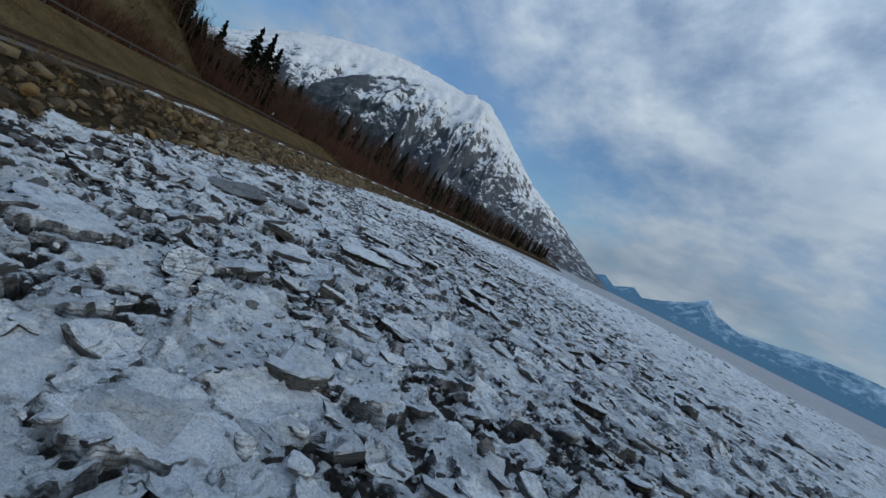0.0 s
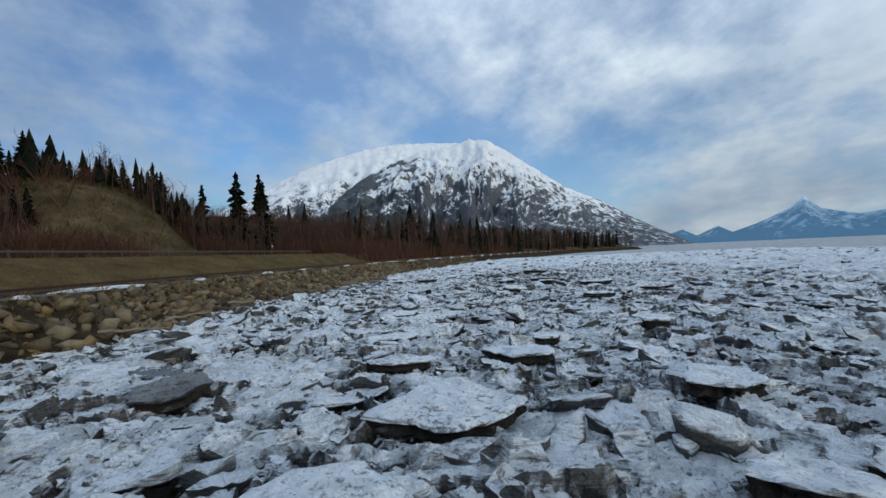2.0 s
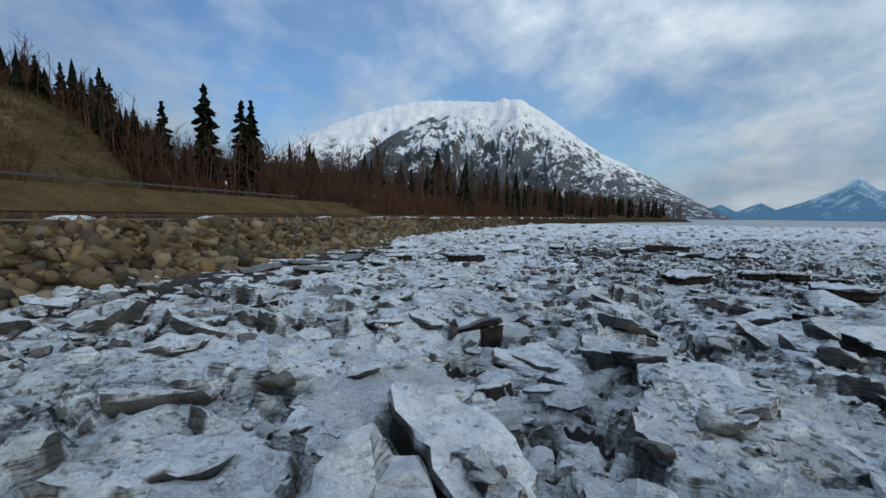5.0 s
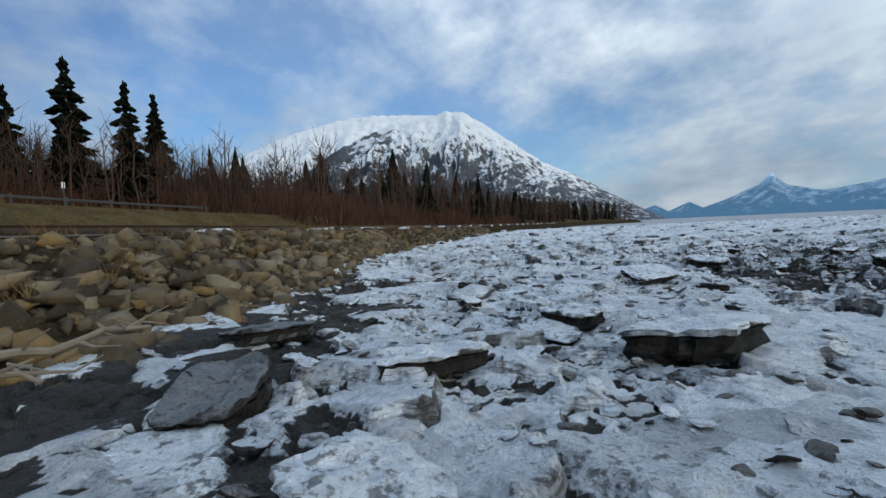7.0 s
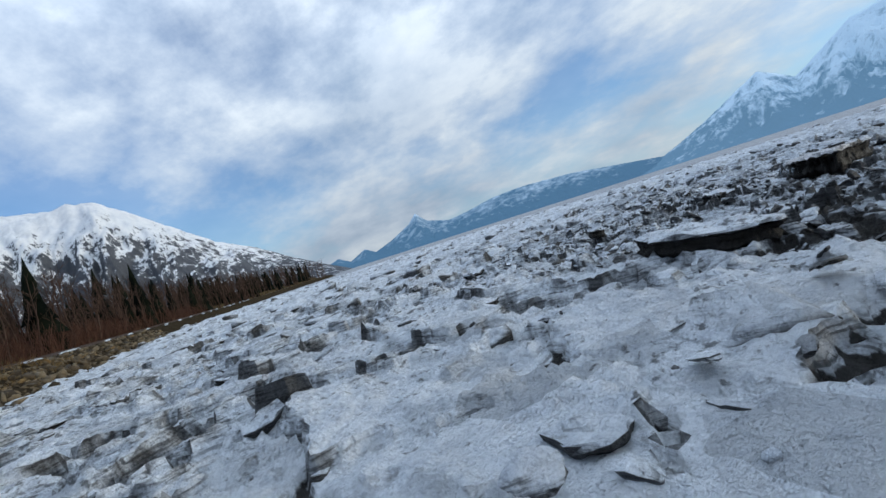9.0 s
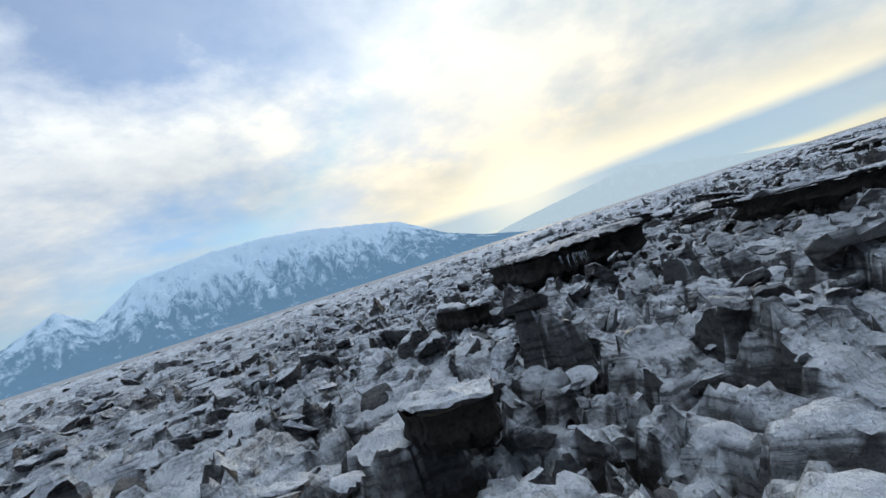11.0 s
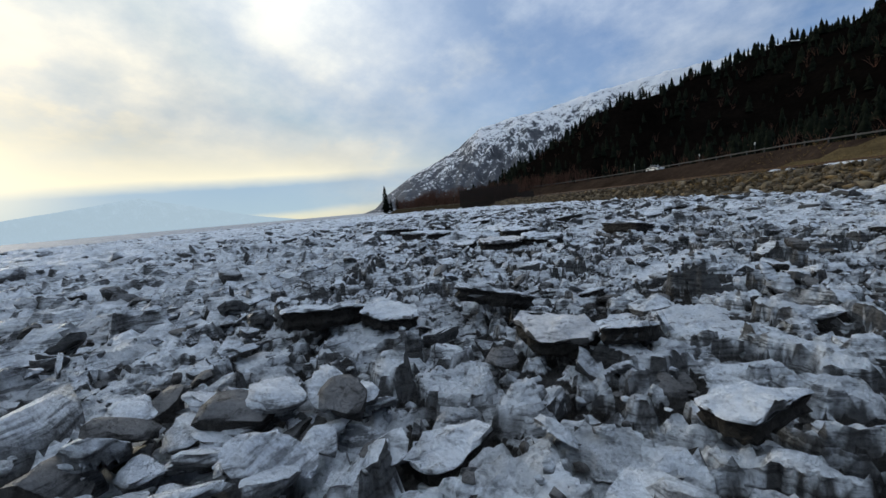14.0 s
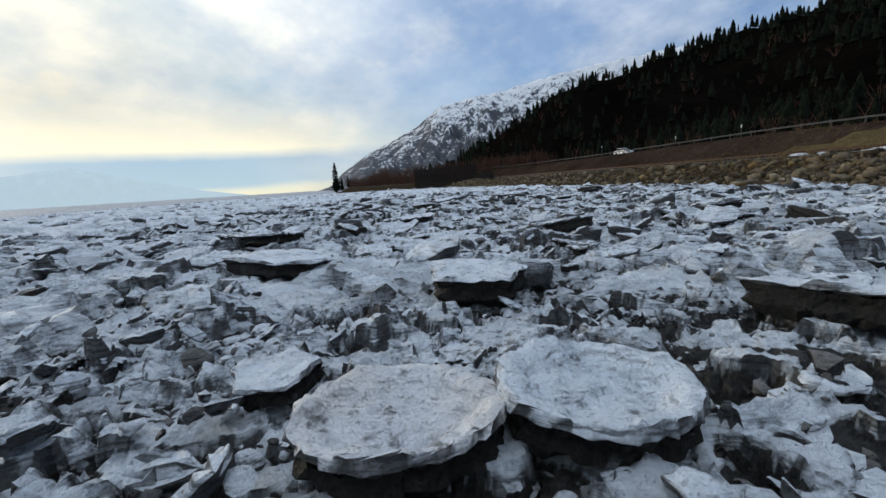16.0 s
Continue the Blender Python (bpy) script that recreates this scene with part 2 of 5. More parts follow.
def rock_material(name="riprap_rock", joined_heap=False):
    k = Mat(name)
    r, f, g = k.island() if joined_heap else k.random(), k.noise(2.2, 6, 0.6), k.noise(11.0, 5, 0.65)
    base = k.ramp(r, (0.0, (0.042, 0.031, 0.019)), (0.35, (0.095, 0.070, 0.041)), (0.7, (0.155, 0.115, 0.066)), (0.9, (0.23, 0.185, 0.12)), (0.96, (0.21, 0.135, 0.055)))
    c = k.mix(0.75, base, k.ramp(f, (0.25, 0.4), (0.75, 1.15)), "MULTIPLY")
    lichen = k.ramp(k.noise(5.0, 4, 0.6), (0.60, 0.0), (0.72, 0.5))
    c = k.mix(lichen, c, (0.22, 0.18, 0.08))
    return k.done(c, 0.88, g, 0.7, 0.06, bumps=((f, 0.4, 0.15),))


M_ROCK = rock_material()
M_HEAP = rock_material("riprap_heap", True)
M_BANK = ground_material("bank_soil", (0.03, 0.023, 0.015), (0.075, 0.057, 0.036), 1.1)
M_GRASS = ground_material("dead_grass", (0.072, 0.052, 0.027), (0.148, 0.108, 0.052), 0.35)
M_GRAVEL = ground_material("ballast_gravel", (0.15, 0.135, 0.115), (0.27, 0.245, 0.215), 2.0)
M_ASPHALT = ground_material("road_asphalt", (0.06, 0.058, 0.056), (0.10, 0.096, 0.09), 1.0)
M_HILL = ground_material("brushy_hillside", (0.022, 0.015, 0.011), (0.055, 0.037, 0.026), 0.12)
# near-black: the slope's deep shade is put into this base colour
M_FOREST = ground_material("shaded_forest_floor", (0.0022, 0.0019, 0.0016), (0.0075, 0.0058, 0.0046), 0.05, 1.0)
M_CUT = ground_material("bare_cut_slope", (0.045, 0.034, 0.019), (0.13, 0.098, 0.054), 0.16)


def mountain_material(name="snowy_mountain", snowline=0.37, broad=1.7, small=0.9, scale=0.02, steep=0.0, woods=0.0):
    """Snow over dark rock: it lies by height and on what is less steep; below, dark forest in patches."""
    k = Mat(name)
    a = k.noise(0.0055, 7, 0.62)
    b = k.noise(scale, 9, 0.74, stretch=(1.0, 1.0, 0.35))
    speck = k.noise(0.07, 6, 0.7, stretch=(1.0, 1.0, 0.6))
    h = k.height()
    rock = k.ramp(b, (0.3, (0.035, 0.04, 0.05)), (0.7, (0.13, 0.135, 0.15)))
    snow = k.ramp(b, (0.25, (0.62, 0.64, 0.68)), (0.6, (0.86, 0.86, 0.86)))
    level = k.math("ADD", k.math("MULTIPLY", h, 0.0011), k.math("MULTIPLY", k.math("SUBTRACT", a, 0.5), broad))
    level = k.math("ADD", level, k.math("MULTIPLY", k.math("SUBTRACT", b, 0.5), small))
    level = k.math("ADD", level, k.math("MULTIPLY", k.math("SUBTRACT", speck, 0.5), small * 0.7))
    level = k.math("ADD", level, k.math("MULTIPLY", k.math("SUBTRACT", k.up(), 0.8), steep))
    col = k.mix(k.ramp(level, (snowline, 0.0), (snowline + 0.12, 1.0)), rock, snow)
    if woods:
        patch = k.math("ADD", k.math("MULTIPLY", k.math("SUBTRACT", k.noise(0.0048, 6, 0.66, stretch=(1, 1, 0.6)), 0.2), 1.6), k.math("MULTIPLY", k.math("SUBTRACT", speck, 0.5), 0.30))
        patch = k.math("SUBTRACT", patch, k.math("MULTIPLY", h, woods))
        east = k.t.nodes.new("ShaderNodeSeparateXYZ")
        k.link(k.geo.outputs["Position"], east.inputs[0])
        patch = k.math("SUBTRACT", patch, k.math("MULTIPLY", k.math("ADD", east.outputs[0], 700.0), 0.00042))
        col = k.mix(k.ramp(patch, (0.30, 0.0), (0.345, 0.93)), col, k.ramp(speck, (0.3, (0.012, 0.018, 0.022)), (0.7, (0.04, 0.05, 0.055))))
    return k.done(col, 0.85, b, 0.8, 30.0)


M_MOUNTAIN = mountain_material("snowy_mountain", 0.30, 0.5, 1.7, 0.016, 1.0, 0.00038)
M_SHOULDER = mountain_material("snowy_shoulder", 0.36, 0.6, 1.6, 0.012, 0.8)
M_MOUNTAIN_SOUTH = mountain_material("snow_dusted_rock", 0.26, 0.5, 1.6, 0.022, 0.5)


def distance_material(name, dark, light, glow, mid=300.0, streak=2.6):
    """Distant hills whose haze, from kilometres of air, is painted in as emission."""
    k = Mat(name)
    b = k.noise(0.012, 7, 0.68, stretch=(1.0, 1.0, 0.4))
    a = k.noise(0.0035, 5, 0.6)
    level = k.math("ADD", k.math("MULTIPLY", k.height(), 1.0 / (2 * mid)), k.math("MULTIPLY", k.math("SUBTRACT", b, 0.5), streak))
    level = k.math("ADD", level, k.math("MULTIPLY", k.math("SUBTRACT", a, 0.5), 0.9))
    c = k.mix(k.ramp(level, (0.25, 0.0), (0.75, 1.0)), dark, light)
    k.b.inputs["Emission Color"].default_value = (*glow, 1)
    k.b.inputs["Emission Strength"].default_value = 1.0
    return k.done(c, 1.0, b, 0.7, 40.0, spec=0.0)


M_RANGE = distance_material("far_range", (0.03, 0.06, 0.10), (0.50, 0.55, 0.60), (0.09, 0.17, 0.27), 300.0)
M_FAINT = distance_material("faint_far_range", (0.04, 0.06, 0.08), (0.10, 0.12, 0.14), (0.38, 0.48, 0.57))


# ---- mesh helpers ----
def mesh_from(name, verts, faces, material=None, smooth=False, angle=None):
    """A mesh from arrays: verts (n, 3), faces (m, 3 or 4) or a list of both kinds."""
    me = bpy.data.meshes.new(name)
    groups = [np.asarray(f, np.int32) for f in (faces if isinstance(faces, (list, tuple)) else [faces]) if len(f)]
    me.vertices.add(len(verts))
    me.vertices.foreach_set("co", np.asarray(verts, np.float32).ravel())
    loops = np.concatenate([g.ravel() for g in groups])
    counts = np.concatenate([np.full(len(g), g.shape[1], np.int32) for g in groups])
    me.loops.add(len(loops))
    me.loops.foreach_set("vertex_index", loops)
    me.polygons.add(len(counts))
    me.polygons.foreach_set("loop_start", np.r_[0, np.cumsum(counts)[:-1]].astype(np.int32))
    me.update(calc_edges=True)
    if smooth or angle:
        me.polygons.foreach_set("use_smooth", np.ones(len(counts), bool))
    if angle:
        me.set_sharp_from_angle(angle=radians(angle))
    if material:
        me.materials.append(material)
    me.validate()
    return me


def grid_faces(nu, nv, keep=None):
    i = (np.arange(nu - 1)[:, None] * nv + np.arange(nv - 1)[None]).ravel()
    f = np.stack([i, i + nv, i + nv + 1, i + 1], 1)
    return f if keep is None else f[keep.ravel()]


def part(name, bm, material, parent, label=""):
    me = bpy.data.meshes.new(name)
    bm.to_mesh(me)
    bm.free()
    me.materials.append(material)
    ob = new(name, me)
    ob.parent = parent
    return tagged(ob, label)


def hash01(i, j, seed):
    """Repeatable numbers from 0 to 1 for whole-number cells."""
    h = (i.astype(np.int64) * 374761393 + j.astype(np.int64) * 668265263 + seed * 1442695041) & 0x7FFFFFFF
    h = ((h ^ (h >> 13)) * 1274126177) & 0x7FFFFFFF
    h = ((h ^ (h >> 16)) * 668265263) & 0x7FFFFFFF
    return ((h ^ (h >> 15)) & 0xFFFFFF) / float(0xFFFFFF)


def value_noise(x, y, seed=0, octaves=4, rough=0.5):
    total, amp, norm = 0.0, 1.0, 0.0
    for o in range(octaves):
        xi, yi = np.floor(x), np.floor(y)
        u, v = x - xi, y - yi
        u, v = u * u * (3 - 2 * u), v * v * (3 - 2 * v)
        a, b = hash01(xi, yi, seed + o), hash01(xi + 1, yi, seed + o)
        c, d = hash01(xi, yi + 1, seed + o), hash01(xi + 1, yi + 1, seed + o)
        total = total + amp * ((a * (1 - u) + b * u) * (1 - v) + (c * (1 - u) + d * u) * v)
        norm, amp, x, y = norm + amp, amp * rough, x * 2.03 + 17.1, y * 2.03 + 9.7
    return total / norm


def cells(x, y, size, seed, jitter=0.9):
    """For each place the nearest and second nearest of scattered seeds: gap to the border, cell numbers, offset."""
    gx, gy = np.floor(x / size), np.floor(y / size)
    best = np.full(x.shape, 1e9)
    second = best.copy()
    ci, cj, ox, oy = gx.copy(), gy.copy(), x * 0, y * 0
    for di in (-1, 0, 1):
        for dj in (-1, 0, 1):
            i, j = gx + di, gy + dj
            sx = (i + 0.5 + jitter * (hash01(i, j, seed) - 0.5)) * size
            sy = (j + 0.5 + jitter * (hash01(i, j, seed + 1) - 0.5)) * size
            d = np.hypot(x - sx, y - sy)
            near = d < best
            second = np.where(near, best, np.minimum(second, d))
            ci, cj = np.where(near, i, ci), np.where(near, j, cj)
            ox, oy = np.where(near, x - sx, ox), np.where(near, y - sy, oy)
            best = np.where(near, d, best)
    return second - best, ci, cj, ox, oy


# ---- the shore ----
SHORE = np.array([(-3000, 250), (-420, 55), (-210, 45), (-165, 62), (-150, 66), (-128, 50), (-88, 9), (-46, -6), (0, -14.5), (20, -17), (40, -20),
                  (60, -21), (100, -21.5), (140, -18), (180, -11), (270, 12), (363, 40), (440, 95), (470, 122), (490, 95), (560, -80), (900, -200), (3000, -200)], float)


def shore(y):
    """x of the foot of the bank at y."""
    y = np.asarray(y, float)
    return sum(np.interp(y + o, SHORE[:, 0], SHORE[:, 1]) for o in (-9, -6, -3, 0, 3, 6, 9)) / 7


def smooth_step(a, b, v):
    u = np.clip((v - a) / (b - a), 0, 1)
    return u * u * (3 - 2 * u)


RAIL_Z = 2.15


def road_z(y):
    return 4.5 + 0.9 * smooth_step(50, 0, np.asarray(y, float))


def land(x, y):
    """Height of the land."""
    d = shore(y) - x
    z = np.interp(d, [-6, -1.5, 0, 4.3, 5.0], [-1.6, -0.45, 0.05, RAIL_Z - 0.1, RAIL_Z])
    rz = road_z(y)
    z = np.where(d > 9.5, RAIL_Z - 0.35 * smooth_step(9.5, 11, d) + (rz - RAIL_Z + 0.35) * smooth_step(11.5, 21.5, d), z)
    z = np.where(d > 34, rz + (d - 34) * 0.035, z)
    n = value_noise(x / 30, y / 30, 5, 4)
    # the mound with its bare cut face, and the wooded rise behind it
    e = np.hypot((x + 90) / 24, (y - 94) / 24)
    z = z + 14.0 * smooth_step(1.25, 0.12, e) * smooth_step(38, 56, d)
    e = np.hypot((x + 150) / 70, (y - 90) / 110)
    z = z + 10 * smooth_step(1.2, 0.1, e) * smooth_step(40, 90, d)
    e = np.hypot((x + 170) / 120, (y - 260) / 150)
    z = z + 20 * smooth_step(1.2, 0.1, e) * smooth_step(40, 90, d)
    # the steep wooded mountainside in the south
    s = smooth_step(75, -30, y) * smooth_step(38, 60, d)
    z = z + s * (70 * smooth_step(25, 290, d) + 16 * (n - 0.5)) * smooth_step(-760, -420, y)
    e = np.hypot((x + 50) / 56, (y + 160) / 66)
    z = z + 17 * smooth_step(1.2, 0.1, e) * smooth_step(30, 60, d)
    z = z + (n - 0.5) * 6 * smooth_step(45, 110, d)
    return z



# ---- ice ----
def shards(x, y, size, seed, share, low, high, tilt, edge, sink):
    """Broken, tilted plates about size across, present in a share of the cells: each dips under its neighbours on one side and rears up on the other."""
    gap, i, j, ox, oy = cells(x, y, size, seed)
    th, lean = 6.283 * hash01(i, j, seed + 7), tilt * (0.15 + 0.85 * hash01(i, j, seed + 8) ** 1.5)
    top = low + (high - low) * hash01(i, j, seed + 6) + lean * (ox * np.cos(th) + oy * np.sin(th))
    g = np.clip(gap / edge, 0, 1)
    z = sink + (top - sink) * (np.minimum(1, 1.06 * g ** 0.5) if size > 0.5 else np.sqrt(1 - (1 - g) ** 2 + 1e-9))
    return np.where(hash01(i, j, seed + 5) < share, np.maximum(z, sink), sink)


def ice_height(x, y, fine=True, silt_shade=False):
    """Broken tidal ice: plates, shards and crumbs heaped over low leads; optionally also the mask for silted gaps and
    their painted shade.
    """
    w = value_noise(x / 1.3, y / 1.3, 31, 3) - 0.5
    v = value_noise(x / 1.3, y / 1.3, 57, 3) - 0.5
    wx = x + 0.6 * w + 0.34 * (value_noise(x * 3.1, y * 3.1, 33, 4, 0.62) - 0.5)
    wy = y + 0.6 * v + 0.34 * (value_noise(x * 3.1, y * 3.1, 58, 4, 0.62) - 0.5)
    swell = 0.42 * (value_noise(x / 7, y / 7, 3, 3) - 0.5)
    # in the rubble strip the ice is ground down to lumps over silted, shade-dark gaps
    rubble = smooth_step(-9, -6, x) * smooth_step(58, 61, y) * smooth_step(89, 86, y) * smooth_step(14, 9, x)
    shelf = smooth_step(-6, -9, x) * smooth_step(52, 57, y) * smooth_step(82, 76, y)
    z = shards(wx, wy, 2.1, 11, 0.36, -0.06, 0.20, 0.22, 0.15, -0.5) - 0.30 * rubble
    z = np.maximum(z, shards(wx + 40, wy - 13, 1.05, 23, 0.50, -0.14, 0.20, 0.48, 0.12, -0.5) - 0.17 * rubble)
    z = np.maximum(z, shards(0.8 * wx - 0.6 * wy, 0.9 * wx + 1.2 * wy, 0.62, 29, 0.46, -0.16, 0.16, 0.70, 0.11, -0.42))
    if fine:
        z = np.maximum(z, shards(wx - 7, wy + 3, 0.34, 43, 0.60, -0.20, 0.10, 0.6, 0.19, -0.28))
        z = np.maximum(z, shards(wx + 3, wy + 9, 0.17, 63, 0.70, -0.24, 0.03, 0.6, 0.11, -0.28))
        # the ice is layered: slopes break into thin steps
        q = z / 0.075 + 1.6 * value_noise(x / 0.7, y / 0.7, 71, 3)
        z = z + 0.9 * (0.075 * (np.floor(q) + smooth_step(0.0, 0.3, q - np.floor(q)) - q) + 0.0375)
        low = smooth_step(0.12, -0.25, z)
        z = z + (0.05 + 0.05 * low) * (value_noise(x * 4.3, y * 4.3, 41, 4, 0.7) - 0.5) * 2 + 0.05 * (np.abs(value_noise(x * 11, y * 11, 47, 3, 0.6) - 0.5) * 2 - 0.3)
    else:
        z = np.maximum(z, shards(wx - 7, wy + 3, 0.9, 43, 0.6, -0.2, 0.1, 0.4, 0.1, -0.5))
    shoreward = smooth_step(4.0, 0.5, x - shore(y))
    top = z * (1 - 0.45 * shelf) + swell * (1 - 0.4 * shelf) - 0.06 + 0.10 * shoreward
    if silt_shade:
        # mud share, shifted by place to match how dark the gaps look
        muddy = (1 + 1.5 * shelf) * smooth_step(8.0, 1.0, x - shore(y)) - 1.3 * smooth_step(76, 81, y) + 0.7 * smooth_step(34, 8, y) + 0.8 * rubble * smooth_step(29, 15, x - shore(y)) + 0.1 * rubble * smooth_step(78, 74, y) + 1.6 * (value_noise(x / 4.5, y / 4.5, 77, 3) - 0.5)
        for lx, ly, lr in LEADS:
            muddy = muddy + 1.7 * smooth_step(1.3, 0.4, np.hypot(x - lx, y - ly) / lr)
        return top, smooth_step(0.05, -0.05, z + SILT_SHADE_LEVEL - 0.10 * muddy)
    return top


# depth below which the ice takes silt colour and painted shade
SILT_SHADE_LEVEL = 0.09
# wider leads, darkened as open silt and painted gap shade: x, y, radius
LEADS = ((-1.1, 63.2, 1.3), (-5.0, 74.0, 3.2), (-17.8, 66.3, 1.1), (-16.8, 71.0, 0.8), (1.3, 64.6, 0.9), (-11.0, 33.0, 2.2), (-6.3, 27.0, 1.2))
CLOSE = (-5.6, 6.4, 60.0, 84.0)
LANE = (-15.0, 9.0, 1.5, 58.0)
SHELF = (-21.0, -5.6, 58.0, 84.0)
NEAR = (-23.0, 24.0, 1.0, 101.0)
MID = (-60.0, 95.0, -110.0, 215.0)


def ice_sheet(name, box, step, holes=(), fine=True, material=None, angle=34):
    x0, x1, y0, y1 = box
    xs, ys = np.arange(x0, x1 + step / 2, step), np.arange(y0, y1 + step / 2, step)
    X, Y = np.meshgrid(xs, ys, indexing="ij")
    X = X + step * 0.35 * (hash01(np.floor(X / step), np.floor(Y / step), 3) - 0.5)
    Y = Y + step * 0.35 * (hash01(np.floor(X / step), np.floor(Y / step), 4) - 0.5)
    Z, silt_shade = ice_height(X, Y, fine, True)
    edge = np.minimum(np.minimum(X - x0, x1 - X), np.minimum(Y - y0, y1 - Y))
    Z = Z - (0.5 if fine else 0.3) * smooth_step(step * 1.5, 0, edge)
    cx, cy = (X[:-1, :-1] + X[1:, 1:]) / 2, (Y[:-1, :-1] + Y[1:, 1:]) / 2
    keep = cx > shore(cy) - 2.0
    for hx0, hx1, hy0, hy1 in holes:
        keep &= ~((cx > hx0 + 0.4) & (cx < hx1 - 0.4) & (cy > hy0 + 0.4) & (cy < hy1 - 0.4))
        Z = Z - 0.25 * ((X > hx0 + 0.2) & (X < hx1 - 0.2) & (Y > hy0 + 0.2) & (Y < hy1 - 0.2))
    me = mesh_from(name, np.stack([X.ravel(), Y.ravel(), Z.ravel()], 1), grid_faces(len(xs), len(ys), keep), material, angle=angle)
    stain = me.attributes.new("silt_shade", "FLOAT", "POINT")
    stain.data.foreach_set("value", silt_shade.ravel().astype(np.float32))
    return new(name, me)


ICE_LABEL = "grey-white rubble of broken tidal sea ice with muddy edges"
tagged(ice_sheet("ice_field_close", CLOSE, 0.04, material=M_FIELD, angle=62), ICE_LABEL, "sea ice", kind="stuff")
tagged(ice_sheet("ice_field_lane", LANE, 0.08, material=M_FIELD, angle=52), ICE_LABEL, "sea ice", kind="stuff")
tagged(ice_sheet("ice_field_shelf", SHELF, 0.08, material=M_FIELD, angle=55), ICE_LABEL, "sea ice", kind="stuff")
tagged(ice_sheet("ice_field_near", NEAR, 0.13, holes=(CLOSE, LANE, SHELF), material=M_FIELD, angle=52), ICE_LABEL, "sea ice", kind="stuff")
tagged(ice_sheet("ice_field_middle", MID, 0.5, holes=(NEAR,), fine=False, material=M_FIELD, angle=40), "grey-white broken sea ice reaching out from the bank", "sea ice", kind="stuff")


def far_ice():
    """The ice sheet from the middle distance to the horizon, in rings that widen."""
    k = Mat("far_ice")
    a, b, c = k.noise(0.5, 5, 0.65), k.voronoi(0.35), k.noise(0.02, 4, 0.6)
    col = k.mix(k.ramp(a, (0.35, 0.0), (0.62, 1.0)), (0.20, 0.195, 0.19), (0.50, 0.52, 0.55))
    col = k.mix(k.ramp(c, (0.4, 0.0), (0.7, 0.5)), col, (0.27, 0.275, 0.29))
    m = k.done(col, 0.75, b, 1.0, 1.2, spec=0.25, bumps=((a, 0.8, 0.5),))
    radii = np.r_[60, 75, 95, 120, 150, 200, 260, 350, 500, 800, 1300, 2100, 3300, 4880]
    ang = np.linspace(0, 2 * np.pi, 181)
    R, A = np.meshgrid(radii, ang, indexing="ij")
    X, Y = R * np.cos(A), 50 + R * np.sin(A)
    Z = -0.55 + 0 * X
    Z[R < 130] = -0.75
    return new("water", mesh_from("frozen_sea", np.stack([X.ravel(), Y.ravel(), Z.ravel()], 1), grid_faces(len(radii), len(ang)), m, smooth=True))


tagged(far_ice(), "frozen sea inlet covered in dull grey ice to the horizon", "sea ice", kind="structure")


# ---- land ----
def bare_face(x, y):
    """The bare cut face of the mound, which looks at the road."""
    front, side = (x + 89) * 0.78 - (y - 94) * 0.62, (x + 89) * 0.62 + (y - 94) * 0.78
    return (front > -3 + 2 * np.sin(side * 0.6)) & (front < 34) & (side > -11 + 0.12 * front + 2 * np.sin(front * 0.5)) & (side < 11 + 0.45 * front)


def land_sheet():
    d = np.r_[-6, -3, -1.5, 0, 1, 2, 3, 4, 4.6, 5.2, 6, 7, 8, 9, 9.6, 10.5, 12, 14, 16, 18, 20, 21.5, 23, 26, 29, 32, 34, 36, 39, np.arange(42, 120, 3.5), np.arange(120, 460, 11), np.arange(470, 1000, 60), 1400, 2000, 3000]
    y = np.r_[-3000, -2000, -1300, np.arange(-900, -260, 25), np.arange(-260, -60, 6), np.arange(-60, 180, 2.0), np.arange(180, 560, 6), np.arange(560, 1000, 30), 1300, 2000, 3000]
    D, Y = np.meshgrid(d, y, indexing="ij")
    X = shore(Y) - D
    Z = land(X, Y)
    f = grid_faces(len(d), len(y))
    me = mesh_from("land", np.stack([X.ravel(), Y.ravel(), Z.ravel()], 1), f[:, ::-1], None, smooth=True)
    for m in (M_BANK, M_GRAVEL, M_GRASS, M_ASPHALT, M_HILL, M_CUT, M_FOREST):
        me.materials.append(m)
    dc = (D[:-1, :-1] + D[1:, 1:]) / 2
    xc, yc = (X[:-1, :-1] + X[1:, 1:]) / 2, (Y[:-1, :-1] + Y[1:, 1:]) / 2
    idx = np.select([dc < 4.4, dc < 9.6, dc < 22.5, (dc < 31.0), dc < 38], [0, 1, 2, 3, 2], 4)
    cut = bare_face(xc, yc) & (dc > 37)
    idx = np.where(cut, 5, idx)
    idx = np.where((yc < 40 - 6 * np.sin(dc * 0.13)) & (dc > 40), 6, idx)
    # the southern grass strip takes the darker hillside colour, imitating its backlit tone
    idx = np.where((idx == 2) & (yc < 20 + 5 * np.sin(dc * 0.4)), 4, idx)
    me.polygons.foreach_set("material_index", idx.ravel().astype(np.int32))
    return new("ground", me)


tagged(land_sheet(), "brown winter shore with gravel bank, dead grass and wooded slopes", "ground", kind="structure")


